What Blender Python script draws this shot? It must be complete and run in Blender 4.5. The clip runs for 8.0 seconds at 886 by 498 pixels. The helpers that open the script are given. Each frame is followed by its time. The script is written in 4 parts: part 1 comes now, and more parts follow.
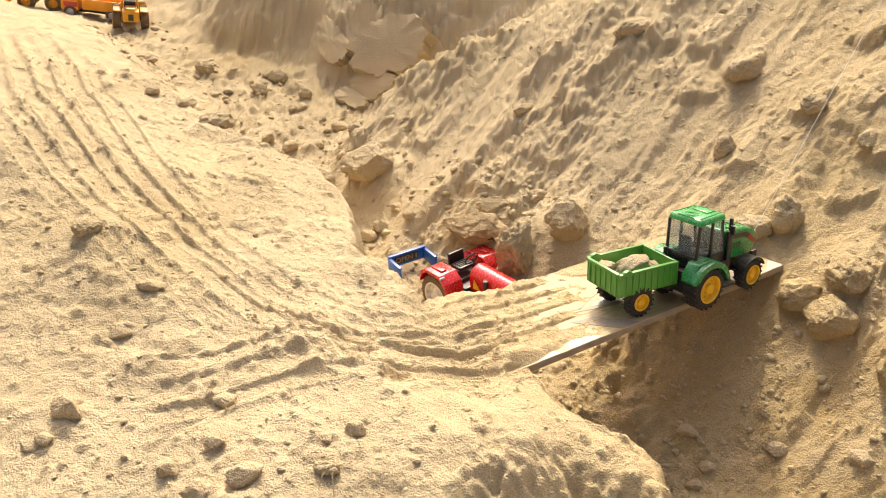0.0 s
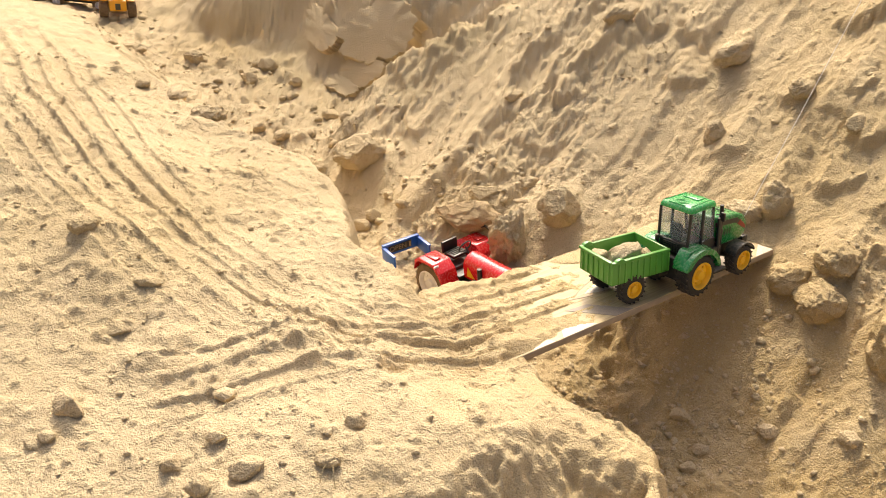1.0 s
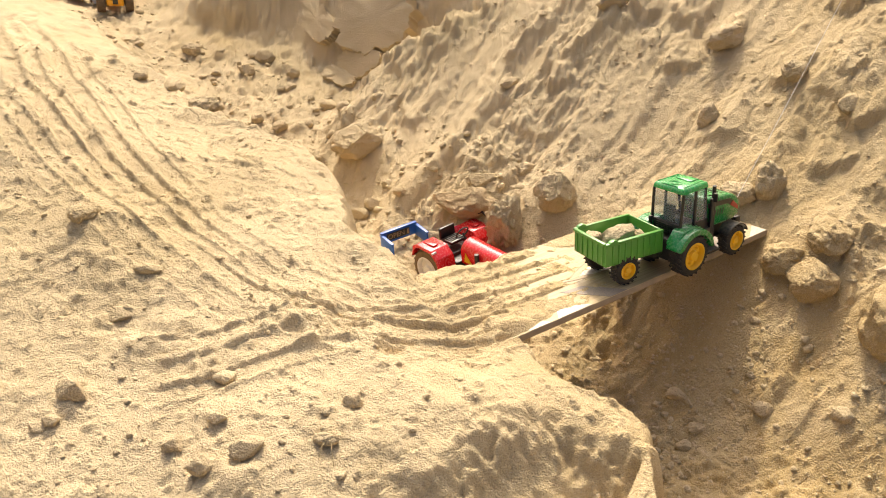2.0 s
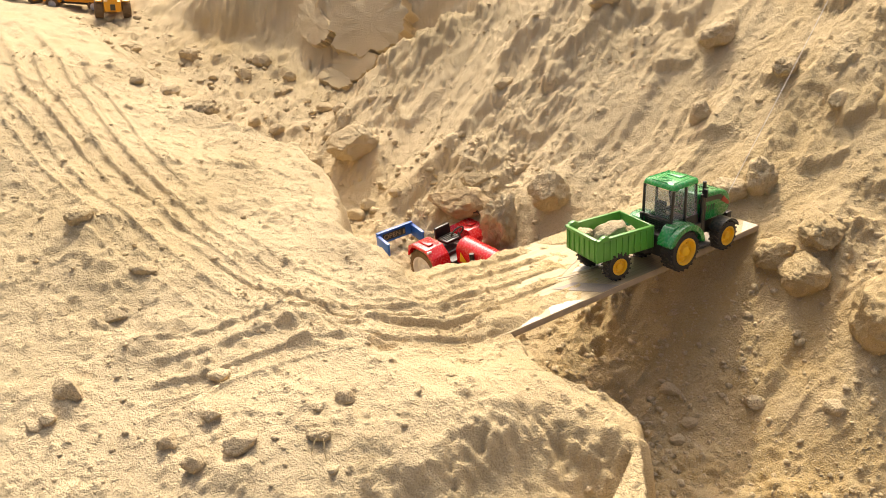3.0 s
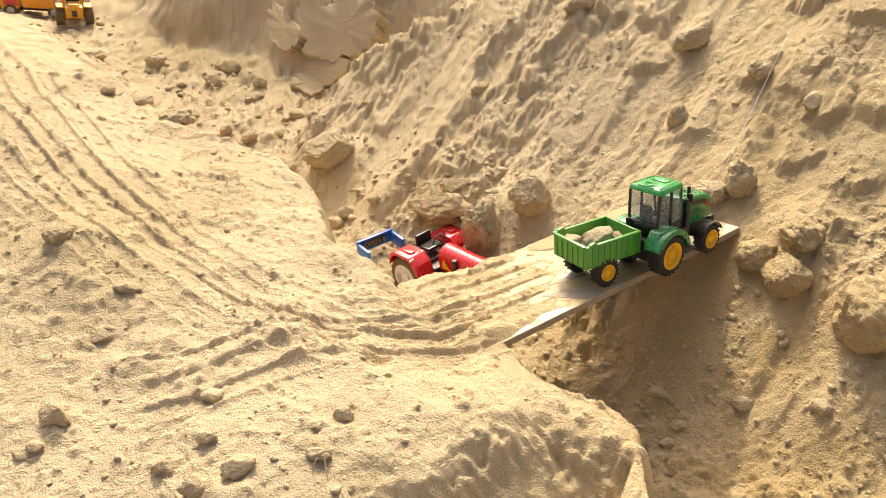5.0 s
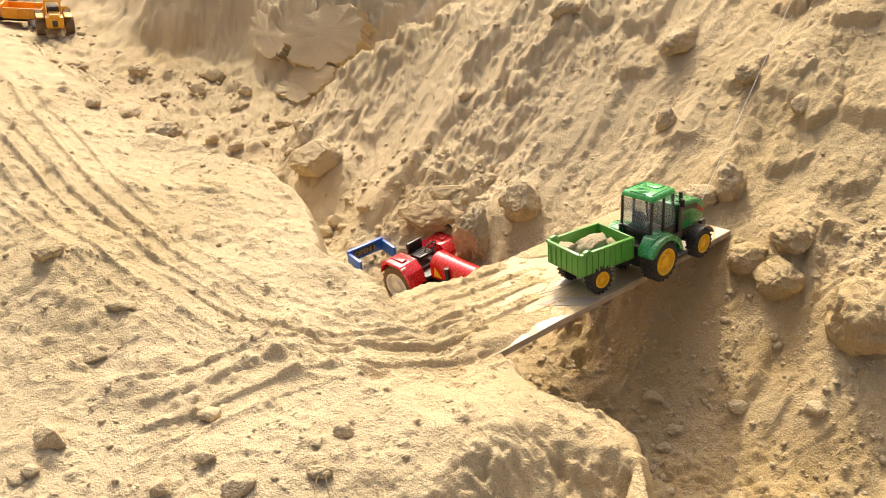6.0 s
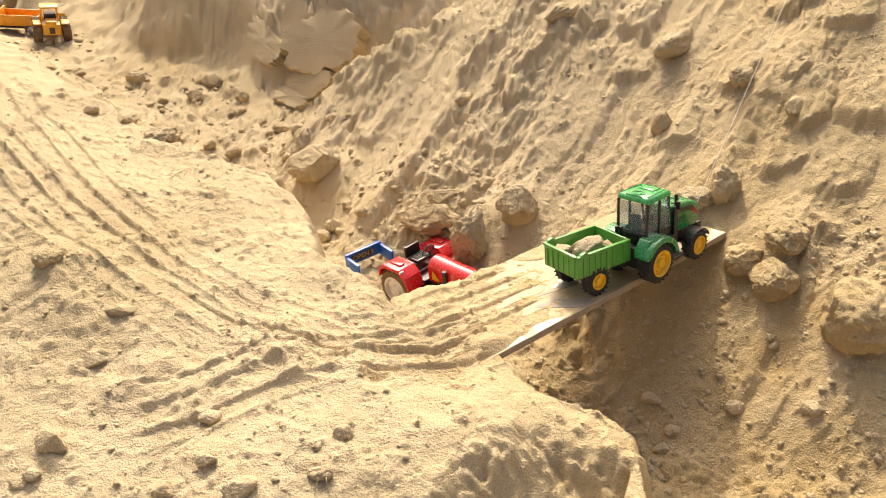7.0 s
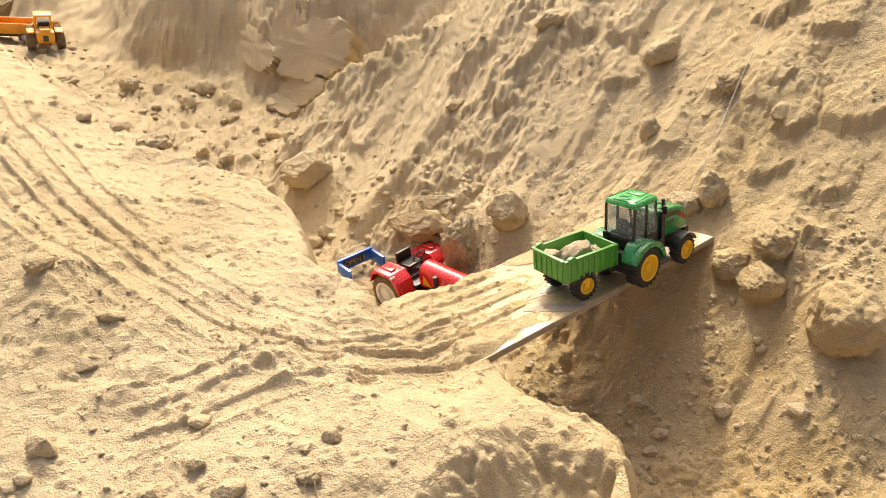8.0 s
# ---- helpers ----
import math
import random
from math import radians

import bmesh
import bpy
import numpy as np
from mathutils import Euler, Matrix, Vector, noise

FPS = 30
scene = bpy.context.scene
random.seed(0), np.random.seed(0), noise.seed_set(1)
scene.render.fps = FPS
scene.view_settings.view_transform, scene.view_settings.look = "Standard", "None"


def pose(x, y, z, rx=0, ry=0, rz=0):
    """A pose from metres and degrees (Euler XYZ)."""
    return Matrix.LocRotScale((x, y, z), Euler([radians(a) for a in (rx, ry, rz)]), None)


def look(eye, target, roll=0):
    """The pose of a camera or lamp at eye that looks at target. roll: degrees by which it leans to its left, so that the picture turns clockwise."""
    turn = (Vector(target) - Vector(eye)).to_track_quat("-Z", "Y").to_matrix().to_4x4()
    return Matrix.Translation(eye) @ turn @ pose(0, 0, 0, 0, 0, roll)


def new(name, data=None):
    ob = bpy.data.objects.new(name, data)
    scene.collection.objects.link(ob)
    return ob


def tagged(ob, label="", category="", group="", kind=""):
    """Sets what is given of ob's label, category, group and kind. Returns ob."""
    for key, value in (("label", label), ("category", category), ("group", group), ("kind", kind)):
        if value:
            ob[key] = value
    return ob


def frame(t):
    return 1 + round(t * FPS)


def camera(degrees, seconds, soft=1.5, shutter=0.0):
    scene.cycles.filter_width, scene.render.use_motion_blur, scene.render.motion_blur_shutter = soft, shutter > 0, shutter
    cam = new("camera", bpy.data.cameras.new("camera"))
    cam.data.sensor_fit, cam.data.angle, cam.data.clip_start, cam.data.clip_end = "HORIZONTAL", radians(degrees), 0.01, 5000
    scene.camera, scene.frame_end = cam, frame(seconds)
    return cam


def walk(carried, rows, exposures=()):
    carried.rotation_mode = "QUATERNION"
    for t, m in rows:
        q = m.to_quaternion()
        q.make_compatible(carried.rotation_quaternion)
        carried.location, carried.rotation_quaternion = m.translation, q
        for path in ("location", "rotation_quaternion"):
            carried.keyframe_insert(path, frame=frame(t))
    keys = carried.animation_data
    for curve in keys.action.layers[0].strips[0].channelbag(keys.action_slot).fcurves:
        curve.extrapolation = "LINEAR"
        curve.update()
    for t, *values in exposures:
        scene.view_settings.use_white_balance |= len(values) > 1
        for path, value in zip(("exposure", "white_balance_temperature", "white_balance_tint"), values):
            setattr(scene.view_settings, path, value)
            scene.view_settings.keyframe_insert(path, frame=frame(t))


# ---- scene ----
cam = camera(57.9, 8.0, soft=1.0)
PATH = [
    (0.0, look((0.0356, 0.2025, 0.634), (-0.0197, 1.0712, 0.1418), -1.47)),
    (0.5, look((0.0192, 0.215, 0.6369), (-0.029, 1.0772, 0.1326), -1.74)),
    (1.0, look((0.0323, 0.2, 0.6501), (-0.0125, 1.0577, 0.1379), -2.02)),
    (1.5, look((0.0349, 0.1925, 0.6477), (-0.0091, 1.0476, 0.1311), -2.41)),
    (2.0, look((0.0425, 0.1825, 0.6469), (-0.0059, 1.0352, 0.1268), -3.0)),
    (3.5, look((0.0589, 0.1675, 0.644), (0.0098, 1.0229, 0.1283), -4.01)),
    (4.0, look((0.0552, 0.165, 0.6425), (0.0182, 1.0204, 0.1259), -3.81)),
    (5.5, look((0.0103, 0.1938, 0.6627), (0.0165, 1.0479, 0.1427), -3.49)),
    (6.0, look((0.009, 0.195, 0.6651), (0.0227, 1.0494, 0.1457), -3.79)),
    (6.5, look((0.0166, 0.1912, 0.663), (0.0322, 1.0468, 0.1456), -3.99)),
    (7.0, look((0.0076, 0.1875, 0.6676), (0.0255, 1.0446, 0.1527), -4.0)),
    (7.5, look((0.0113, 0.18, 0.669), (0.0321, 1.039, 0.1574), -4.01)),
    (8.0, look((0.0174, 0.1775, 0.6706), (0.0406, 1.0383, 0.1622), -4.02)),
]
EXPOSURE, KELVIN, TINT = 0.72, 6500, 10
walk(cam, PATH, exposures=[(0.0, EXPOSURE, KELVIN, TINT), (8.0, EXPOSURE, KELVIN, TINT)])

# ---- world and sun ----
SUN_AZ, SUN_EL = radians(-2), radians(49)
world = bpy.data.worlds.new("sky")
scene.world = world
world.use_nodes = True
wn = world.node_tree.nodes
sky = wn.new("ShaderNodeTexSky")
sky.sky_type, sky.sun_disc = "NISHITA", False
sky.sun_elevation, sky.sun_rotation = SUN_EL, SUN_AZ
sky.dust_density, sky.air_density = 10.0, 0.6
wn["Background"].inputs["Strength"].default_value = 0.15
world.node_tree.links.new(sky.outputs[0], wn["Background"].inputs[0])
sun = new("sun", bpy.data.lights.new("sun", "SUN"))
sun.data.energy, sun.data.angle, sun.data.color = 2.0, radians(1.0), (1.0, 0.90, 0.70)
sun.matrix_world = look((math.sin(SUN_AZ) * math.cos(SUN_EL) * 5, math.cos(SUN_AZ) * math.cos(SUN_EL) * 5 + 1, math.sin(SUN_EL) * 5), (0, 1, 0))


# ---- materials ----
def material(name, color, rough=0.5, metal=0.0, vary=0.15, scale=40.0, bump=0.0, bump_scale=300.0, dust=0.0, coat=0.0):
    """A plain material with two scales of variation, fine relief and a film of sand dust on faces that look up."""
    m = bpy.data.materials.new(name)
    m.use_nodes = True
    nt = m.node_tree
    n, l = nt.nodes, nt.links
    bsdf = n["Principled BSDF"]
    tc = n.new("ShaderNodeTexCoord")
    big, small = n.new("ShaderNodeTexNoise"), n.new("ShaderNodeTexNoise")
    big.inputs["Scale"].default_value, small.inputs["Scale"].default_value = scale, scale * 7
    big.inputs["Detail"].default_value = 4
    for q in (big, small):
        l.new(tc.outputs["Object"], q.inputs["Vector"])
    ramp = n.new("ShaderNodeMix")
    ramp.data_type = "RGBA"
    ramp.inputs[6].default_value = tuple(c * (1 - vary) for c in color) + (1,)
    ramp.inputs[7].default_value = tuple(min(1, c * (1 + vary)) for c in color) + (1,)
    l.new(big.outputs["Fac"], ramp.inputs[0])
    out = ramp.outputs[2]
    if dust:
        geo, sep, mr = n.new("ShaderNodeNewGeometry"), n.new("ShaderNodeSeparateXYZ"), n.new("ShaderNodeMapRange")
        l.new(geo.outputs["Normal"], sep.inputs[0])
        mr.inputs["From Min"].default_value, mr.inputs["From Max"].default_value = 0.1, 1.0
        mr.inputs["To Max"].default_value = dust
        l.new(sep.outputs["Z"], mr.inputs["Value"])
        mul, thr = n.new("ShaderNodeMath"), n.new("ShaderNodeMapRange")
        mul.operation = "MULTIPLY"
        thr.inputs["From Min"].default_value, thr.inputs["From Max"].default_value = 0.35, 0.65
        l.new(small.outputs["Fac"], thr.inputs["Value"])
        l.new(mr.outputs[0], mul.inputs[0])
        l.new(thr.outputs[0], mul.inputs[1])
        mix = n.new("ShaderNodeMix")
        mix.data_type = "RGBA"
        l.new(mul.outputs[0], mix.inputs[0])
        l.new(out, mix.inputs[6])
        mix.inputs[7].default_value = (0.46, 0.34, 0.21, 1)
        out = mix.outputs[2]
    l.new(out, bsdf.inputs["Base Color"])
    rr = n.new("ShaderNodeMapRange")
    rr.inputs["To Min"].default_value, rr.inputs["To Max"].default_value = max(0.02, rough - 0.1), min(1, rough + 0.12)
    l.new(small.outputs["Fac"], rr.inputs["Value"])
    l.new(rr.outputs[0], bsdf.inputs["Roughness"])
    bsdf.inputs["Metallic"].default_value = metal
    bsdf.inputs["Coat Weight"].default_value = coat
    if bump:
        grain, b = n.new("ShaderNodeTexNoise"), n.new("ShaderNodeBump")
        grain.inputs["Scale"].default_value, grain.inputs["Detail"].default_value = bump_scale, 3
        l.new(tc.outputs["Object"], grain.inputs["Vector"])
        b.inputs["Strength"].default_value, b.inputs["Distance"].default_value = 0.5, bump
        l.new(grain.outputs["Fac"], b.inputs["Height"])
        l.new(b.outputs["Normal"], bsdf.inputs["Normal"])
    return m


def sand_material(name, tone=(0.60, 0.468, 0.270), damp=True):
    """Dry building sand: pale and dark grains, patches of damper ochre sand, grain relief."""
    m = bpy.data.materials.new(name)
    m.use_nodes = True
    nt = m.node_tree
    n, l = nt.nodes, nt.links
    bsdf = n["Principled BSDF"]
    bsdf.inputs["Roughness"].default_value = 0.92
    bsdf.inputs["Specular IOR Level"].default_value = 0.25
    geo = n.new("ShaderNodeNewGeometry")
    pos = geo.outputs["Position"]

    def tex(scale, detail=3.0, rough=0.55):
        q = n.new("ShaderNodeTexNoise")
        q.inputs["Scale"].default_value, q.inputs["Detail"].default_value, q.inputs["Roughness"].default_value = scale, detail, rough
        l.new(pos, q.inputs["Vector"])
        return q.outputs["Fac"]

    def ramp(fac, a, b, lo, hi):
        q = n.new("ShaderNodeMapRange")
        q.inputs["From Min"].default_value, q.inputs["From Max"].default_value = a, b
        q.inputs["To Min"].default_value, q.inputs["To Max"].default_value = lo, hi
        l.new(fac, q.inputs["Value"])
        return q.outputs[0]

    def mix(fac, a, b, blend="MIX"):
        q = n.new("ShaderNodeMix")
        q.data_type, q.blend_type = "RGBA", blend
        if isinstance(fac, float):
            q.inputs[0].default_value = fac
        else:
            l.new(fac, q.inputs[0])
        for k, v in ((6, a), (7, b)):
            if isinstance(v, tuple):
                q.inputs[k].default_value = (*v, 1)
            else:
                l.new(v, q.inputs[k])
        return q.outputs[2]

    col = mix(ramp(tex(7.0, 5), 0.35, 0.65, 0, 1), tuple(c * 0.90 for c in tone), tuple(min(1, c * 1.08) for c in tone))
    col = mix(ramp(tex(2.3, 4), 0.50, 0.68, 0, 0.6), col, (0.50, 0.378, 0.185))
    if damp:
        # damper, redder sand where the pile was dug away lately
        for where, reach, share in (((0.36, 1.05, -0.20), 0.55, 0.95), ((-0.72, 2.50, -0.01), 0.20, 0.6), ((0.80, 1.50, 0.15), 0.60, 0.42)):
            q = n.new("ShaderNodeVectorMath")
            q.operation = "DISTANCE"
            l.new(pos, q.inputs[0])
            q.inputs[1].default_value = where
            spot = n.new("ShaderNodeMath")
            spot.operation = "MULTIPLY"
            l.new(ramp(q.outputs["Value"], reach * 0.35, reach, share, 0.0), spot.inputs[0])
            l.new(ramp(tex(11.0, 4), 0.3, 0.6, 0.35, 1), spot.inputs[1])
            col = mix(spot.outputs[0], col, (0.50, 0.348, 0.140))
    col = mix(ramp(tex(520.0, 2), 0.30, 0.48, 0.50, 0.0), col, (0.28, 0.19, 0.10))
    col = mix(ramp(tex(900.0, 1), 0.55, 0.70, 0, 0.5), col, (0.74, 0.63, 0.45))
    l.new(col, bsdf.inputs["Base Color"])
    add = n.new("ShaderNodeMath")
    add.operation = "MULTIPLY_ADD"
    l.new(tex(520.0, 2, 0.6), add.inputs[0])
    add.inputs[1].default_value = 0.75
    l.new(tex(280.0, 3, 0.65), add.inputs[2])
    b = n.new("ShaderNodeBump")
    b.inputs["Strength"].default_value, b.inputs["Distance"].default_value = 1.0, 0.0038
    l.new(add.outputs[0], b.inputs["Height"])
    l.new(b.outputs["Normal"], bsdf.inputs["Normal"])
    return m


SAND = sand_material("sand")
CLOD = sand_material("sand_clod", (0.61, 0.472, 0.272), damp=False)
BRICKISH = sand_material("burnt_clod", (0.58, 0.42, 0.235), damp=False)
STONE = sand_material("grey_stone", (0.60, 0.475, 0.285), damp=False)
GREEN = material("dark_green_plastic", (0.012, 0.215, 0.045), 0.26, vary=0.1, dust=0.22, coat=0.3)
ROOF_GREEN = material("roof_green_plastic", (0.02, 0.33, 0.07), 0.25, vary=0.1, dust=0.25, coat=0.3)
TRAILER_GREEN = material("light_green_plastic", (0.075, 0.30, 0.035), 0.33, vary=0.1, dust=0.25, coat=0.2)
BLACK = material("black_plastic", (0.012, 0.012, 0.012), 0.4, vary=0.3, dust=0.18)
RUBBER = material("dusty_rubber", (0.022, 0.018, 0.014), 0.8, vary=0.5, scale=90, bump=0.0006, bump_scale=900, dust=0.30)
MUDDY = material("muddy_rubber", (0.15, 0.095, 0.045), 0.85, vary=0.6, scale=120, bump=0.0008, bump_scale=700, dust=0.3)
YELLOW = material("yellow_plastic", (0.80, 0.46, 0.012), 0.35, vary=0.08, dust=0.12, coat=0.2)
RED = material("red_plastic", (0.62, 0.010, 0.016), 0.25, vary=0.08, dust=0.14, coat=0.4)
DECAL_RED = material("red_decal", (0.35, 0.03, 0.015), 0.35)
DECAL_DARK = material("dark_decal", (0.03, 0.03, 0.02), 0.4)
WHITE = material("white_plastic", (0.72, 0.68, 0.66), 0.4, vary=0.06, dust=0.1)
BLUE = material("blue_plastic", (0.02, 0.12, 0.48), 0.35, vary=0.1, dust=0.22)
LOADER_YELLOW = material("amber_plastic", (0.72, 0.34, 0.01), 0.4, vary=0.1, dust=0.35)
TRUCK_ORANGE = material("orange_plastic", (0.80, 0.33, 0.010), 0.4, vary=0.08, dust=0.2)
TRUCK_RED = material("red_sticker", (0.55, 0.05, 0.04), 0.45)
TILE_WHITE = material("glazed_white", (0.64, 0.58, 0.48), 0.35, vary=0.08, dust=0.7)
TILE_EDGE = material("tile_biscuit", (0.31, 0.24, 0.16), 0.9, vary=0.3, scale=60, bump=0.001)
TILE_GREY = material("grey_motif", (0.22, 0.185, 0.155), 0.4, vary=0.35, scale=200, dust=0.6)
TILE_BROWN = material("brown_motif", (0.34, 0.24, 0.13), 0.4, vary=0.25, scale=150, dust=0.6)
STRAW = material("dry_straw", (0.42, 0.32, 0.15), 0.7)
THREAD = material("white_thread", (0.75, 0.70, 0.60), 0.7)


def wood_print():
    """The glazed, wood-grained face of the tile: fine streaks along its length."""
    m = material("wood_printed_glaze", (0.50, 0.38, 0.20), 0.4, vary=0.12, dust=0.45)
    n, l = m.node_tree.nodes, m.node_tree.links
    bsdf = n["Principled BSDF"]
    base = bsdf.inputs["Base Color"].links[0].from_socket
    tc, mp, streak = n.new("ShaderNodeTexCoord"), n.new("ShaderNodeMapping"), n.new("ShaderNodeTexNoise")
    mp.inputs["Scale"].default_value = (14, 420, 1)
    streak.inputs["Scale"].default_value, streak.inputs["Detail"].default_value = 1.0, 4
    l.new(tc.outputs["Object"], mp.inputs["Vector"])
    l.new(mp.outputs[0], streak.inputs["Vector"])
    mr, mix = n.new("ShaderNodeMapRange"), n.new("ShaderNodeMix")
    mr.inputs["From Min"].default_value, mr.inputs["From Max"].default_value, mr.inputs["To Max"].default_value = 0.42, 0.62, 0.65
    l.new(streak.outputs["Fac"], mr.inputs["Value"])
    mix.data_type = "RGBA"
    l.new(mr.outputs[0], mix.inputs[0])
    l.new(base, mix.inputs[6])
    mix.inputs[7].default_value = (0.32, 0.22, 0.10, 1)
    l.new(mix.outputs[2], bsdf.inputs["Base Color"])
    return m


TILE_WOOD = wood_print()


def glass_material():
    m = bpy.data.materials.new("cab_glass")
    m.use_nodes = True
    b = m.node_tree.nodes["Principled BSDF"]
    b.inputs["Base Color"].default_value = (0.80, 0.84, 0.86, 1)
    b.inputs["Roughness"].default_value = 0.06
    b.inputs["Transmission Weight"].default_value = 0.9
    b.inputs["IOR"].default_value = 1.25
    return m


GLASS = glass_material()

# ---- shape of the sand ----
_tab = np.random.RandomState(7).rand(256, 256)


def vnoise(x, y, seed=0):
    """Smooth value noise from 0 to 1, unit lattice."""
    x, y = np.asarray(x, float) + 37.3 * seed, np.asarray(y, float) + 91.7 * seed
    ix, iy = np.floor(x).astype(int), np.floor(y).astype(int)
    fx, fy = x - ix, y - iy
    fx, fy = fx ** 3 * (fx * (6 * fx - 15) + 10), fy ** 3 * (fy * (6 * fy - 15) + 10)
    a, b = _tab[ix & 255, iy & 255], _tab[(ix + 1) & 255, iy & 255]
    c, d = _tab[ix & 255, (iy + 1) & 255], _tab[(ix + 1) & 255, (iy + 1) & 255]
    return (a * (1 - fx) + b * fx) * (1 - fy) + (c * (1 - fx) + d * fx) * fy


def fbm(x, y, freq, octaves, seed=0, gain=0.5):
    """Several octaves of noise, about -1 to 1."""
    total, amp, norm = 0.0, 1.0, 0.0
    for k in range(octaves):
        c, s = math.cos(0.6 * k + seed), math.sin(0.6 * k + seed)
        total = total + amp * (2 * vnoise((c * x - s * y) * freq, (s * x + c * y) * freq, seed + k) - 1)
        norm += amp
        amp, freq = amp * gain, freq * 2.03
    return total / norm


def ridged(x, y, freq, octaves, seed=0):
    total, amp = 0.0, 1.0
    for k in range(octaves):
        total = total + amp * (1 - np.abs(2 * vnoise(x * freq, y * freq, seed + k) - 1) * 2)
        amp, freq = amp * 0.5, freq * 2.1
    return total / 2


def clods(x, y, cell, share, lo, hi, seed, tall=0.75):
    """Lumps half sunk in the sand: one at most in each cell of a grid, of uneven outline."""
    total = np.zeros(np.shape(x))
    wx, wy = x + 0.22 * cell * (vnoise(x / cell * 2.6, y / cell * 2.6, seed + 1) - 0.5), y + 0.22 * cell * (vnoise(x / cell * 2.6, y / cell * 2.6, seed + 2) - 0.5)
    ix, iy = np.floor(wx / cell).astype(int), np.floor(wy / cell).astype(int)
    for i in (-1, 0, 1):
        for j in (-1, 0, 1):
            a, b = (ix + i + 17 * seed) & 255, (iy + j + 29 * seed) & 255
            r1, r2, r3, r4 = _tab[a, b], _tab[b, a], _tab[(a + 101) & 255, (b + 57) & 255], _tab[(b + 13) & 255, (a + 77) & 255]
            rad = (lo + (hi - lo) * r3 ** 2.2) * (r4 < share)
            dx, dy = wx - (ix + i + 0.15 + 0.7 * r1) * cell, wy - (iy + j + 0.15 + 0.7 * r2) * cell
            ang = r1 * 6.28
            ex, ey = dx * np.cos(ang) + dy * np.sin(ang), (dy * np.cos(ang) - dx * np.sin(ang)) * (1.0 + 0.6 * r2)
            total = np.maximum(total, tall * np.sqrt(np.maximum(0, rad * rad - ex * ex - ey * ey)))
    return total


def ledge(du, dv, r, back, tall):
    """A slumped block: it rises gently from the uphill side and breaks off at a curved, steep front."""
    f = du + 0.30 * dv * dv / r
    rise = np.where(f < 0, np.clip(1 + f / back, 0, 1), np.clip(1 - f / (0.22 * r), 0, 1))
    across = np.clip(1 - (np.abs(dv) / r) ** 3, 0, 1) ** 0.7
    return tall * rise * across


def ledges(u, v, cell, share, lo, hi, seed, tall=0.5):
    """Slumped blocks strewn over a slope: u grows downhill, v lies across."""
    wu = u + 0.30 * cell * (vnoise(u / cell * 2.2, v / cell * 2.2, seed + 1) - 0.5) + 0.16 * cell * fbm(u, v, 6 / cell, 2, seed + 3)
    wv = v + 0.30 * cell * (vnoise(u / cell * 2.2, v / cell * 2.2, seed + 2) - 0.5) + 0.16 * cell * fbm(u, v, 6 / cell, 2, seed + 4)
    iu, iv = np.floor(wu / cell).astype(int), np.floor(wv / cell).astype(int)
    total = np.zeros(np.shape(u))
    for i in (-1, 0, 1):
        for j in (-1, 0, 1):
            a, b = (iu + i + 17 * seed) & 255, (iv + j + 29 * seed) & 255
            r1, r2, r3, r4 = _tab[a, b], _tab[b, a], _tab[(a + 101) & 255, (b + 57) & 255], _tab[(b + 13) & 255, (a + 77) & 255]
            rad = lo + (hi - lo) * r3 ** 1.8
            du, dv = wu - (iu + i + 0.2 + 0.6 * r1) * cell, wv - (iv + j + 0.2 + 0.6 * r2) * cell
            spin = (r4 - 0.5 * share) * 2.0
            du, dv = du * np.cos(spin) + dv * np.sin(spin), dv * np.cos(spin) - du * np.sin(spin)
            total = np.maximum(total, np.where(r4 < share, ledge(du, dv, rad, rad * (1.2 + 1.6 * r1), tall * rad), 0))
    return total


def step(a, b, v):
    q = np.clip((v - a) / (b - a), 0, 1)
    return q * q * (3 - 2 * q)


def smax(a, b, k):
    return 0.5 * (a + b + np.sqrt((a - b) ** 2 + k * k))


def line_dist(x, y, pts):
    """Signed distance from a polyline (positive to its left) and the length along it."""
    best, side, along, run = np.full(np.shape(x), 1e9), np.zeros(np.shape(x)), np.zeros(np.shape(x)), 0.0
    for (ax, ay), (bx, by) in zip(pts, pts[1:]):
        dx, dy = bx - ax, by - ay
        n = math.hypot(dx, dy)
        q = np.clip(((x - ax) * dx + (y - ay) * dy) / n ** 2, 0, 1)
        d = np.hypot(x - ax - q * dx, y - ay - q * dy)
        s = np.sign(dx * (y - ay) - dy * (x - ax))
        near = d < best - 1e-9
        best, side, along = np.where(near, d, best), np.where(near, s, side), np.where(near, run + q * n, along)
        run += n
    return best * np.where(side == 0, 1, side), along


# edge of the raised sand on which the tyre tracks run, from the back to the front
LIP = [(-1.9, 4.2), (-1.2, 2.5), (-0.72, 1.85), (-0.53, 1.60), (-0.40, 1.49), (-0.26, 1.44), (-0.19, 1.34), (-0.165, 1.26), (-0.150, 1.19),
       (-0.07, 1.125), (-0.045, 1.09), (0.02, 1.105), (0.075, 1.09), (0.088, 1.0), (0.118, 0.94), (0.150, 0.90), (0.190, 0.880), (0.222, 0.852), (0.220, 0.822),
       (0.165, 0.850), (0.09, 0.862), (0.04, 0.833), (0.0, 0.800), (-0.05, 0.765), (-0.10, 0.71), (-0.14, 0.61), (-0.2, 0.30), (-0.2, -0.5), (-0.6, -3)]
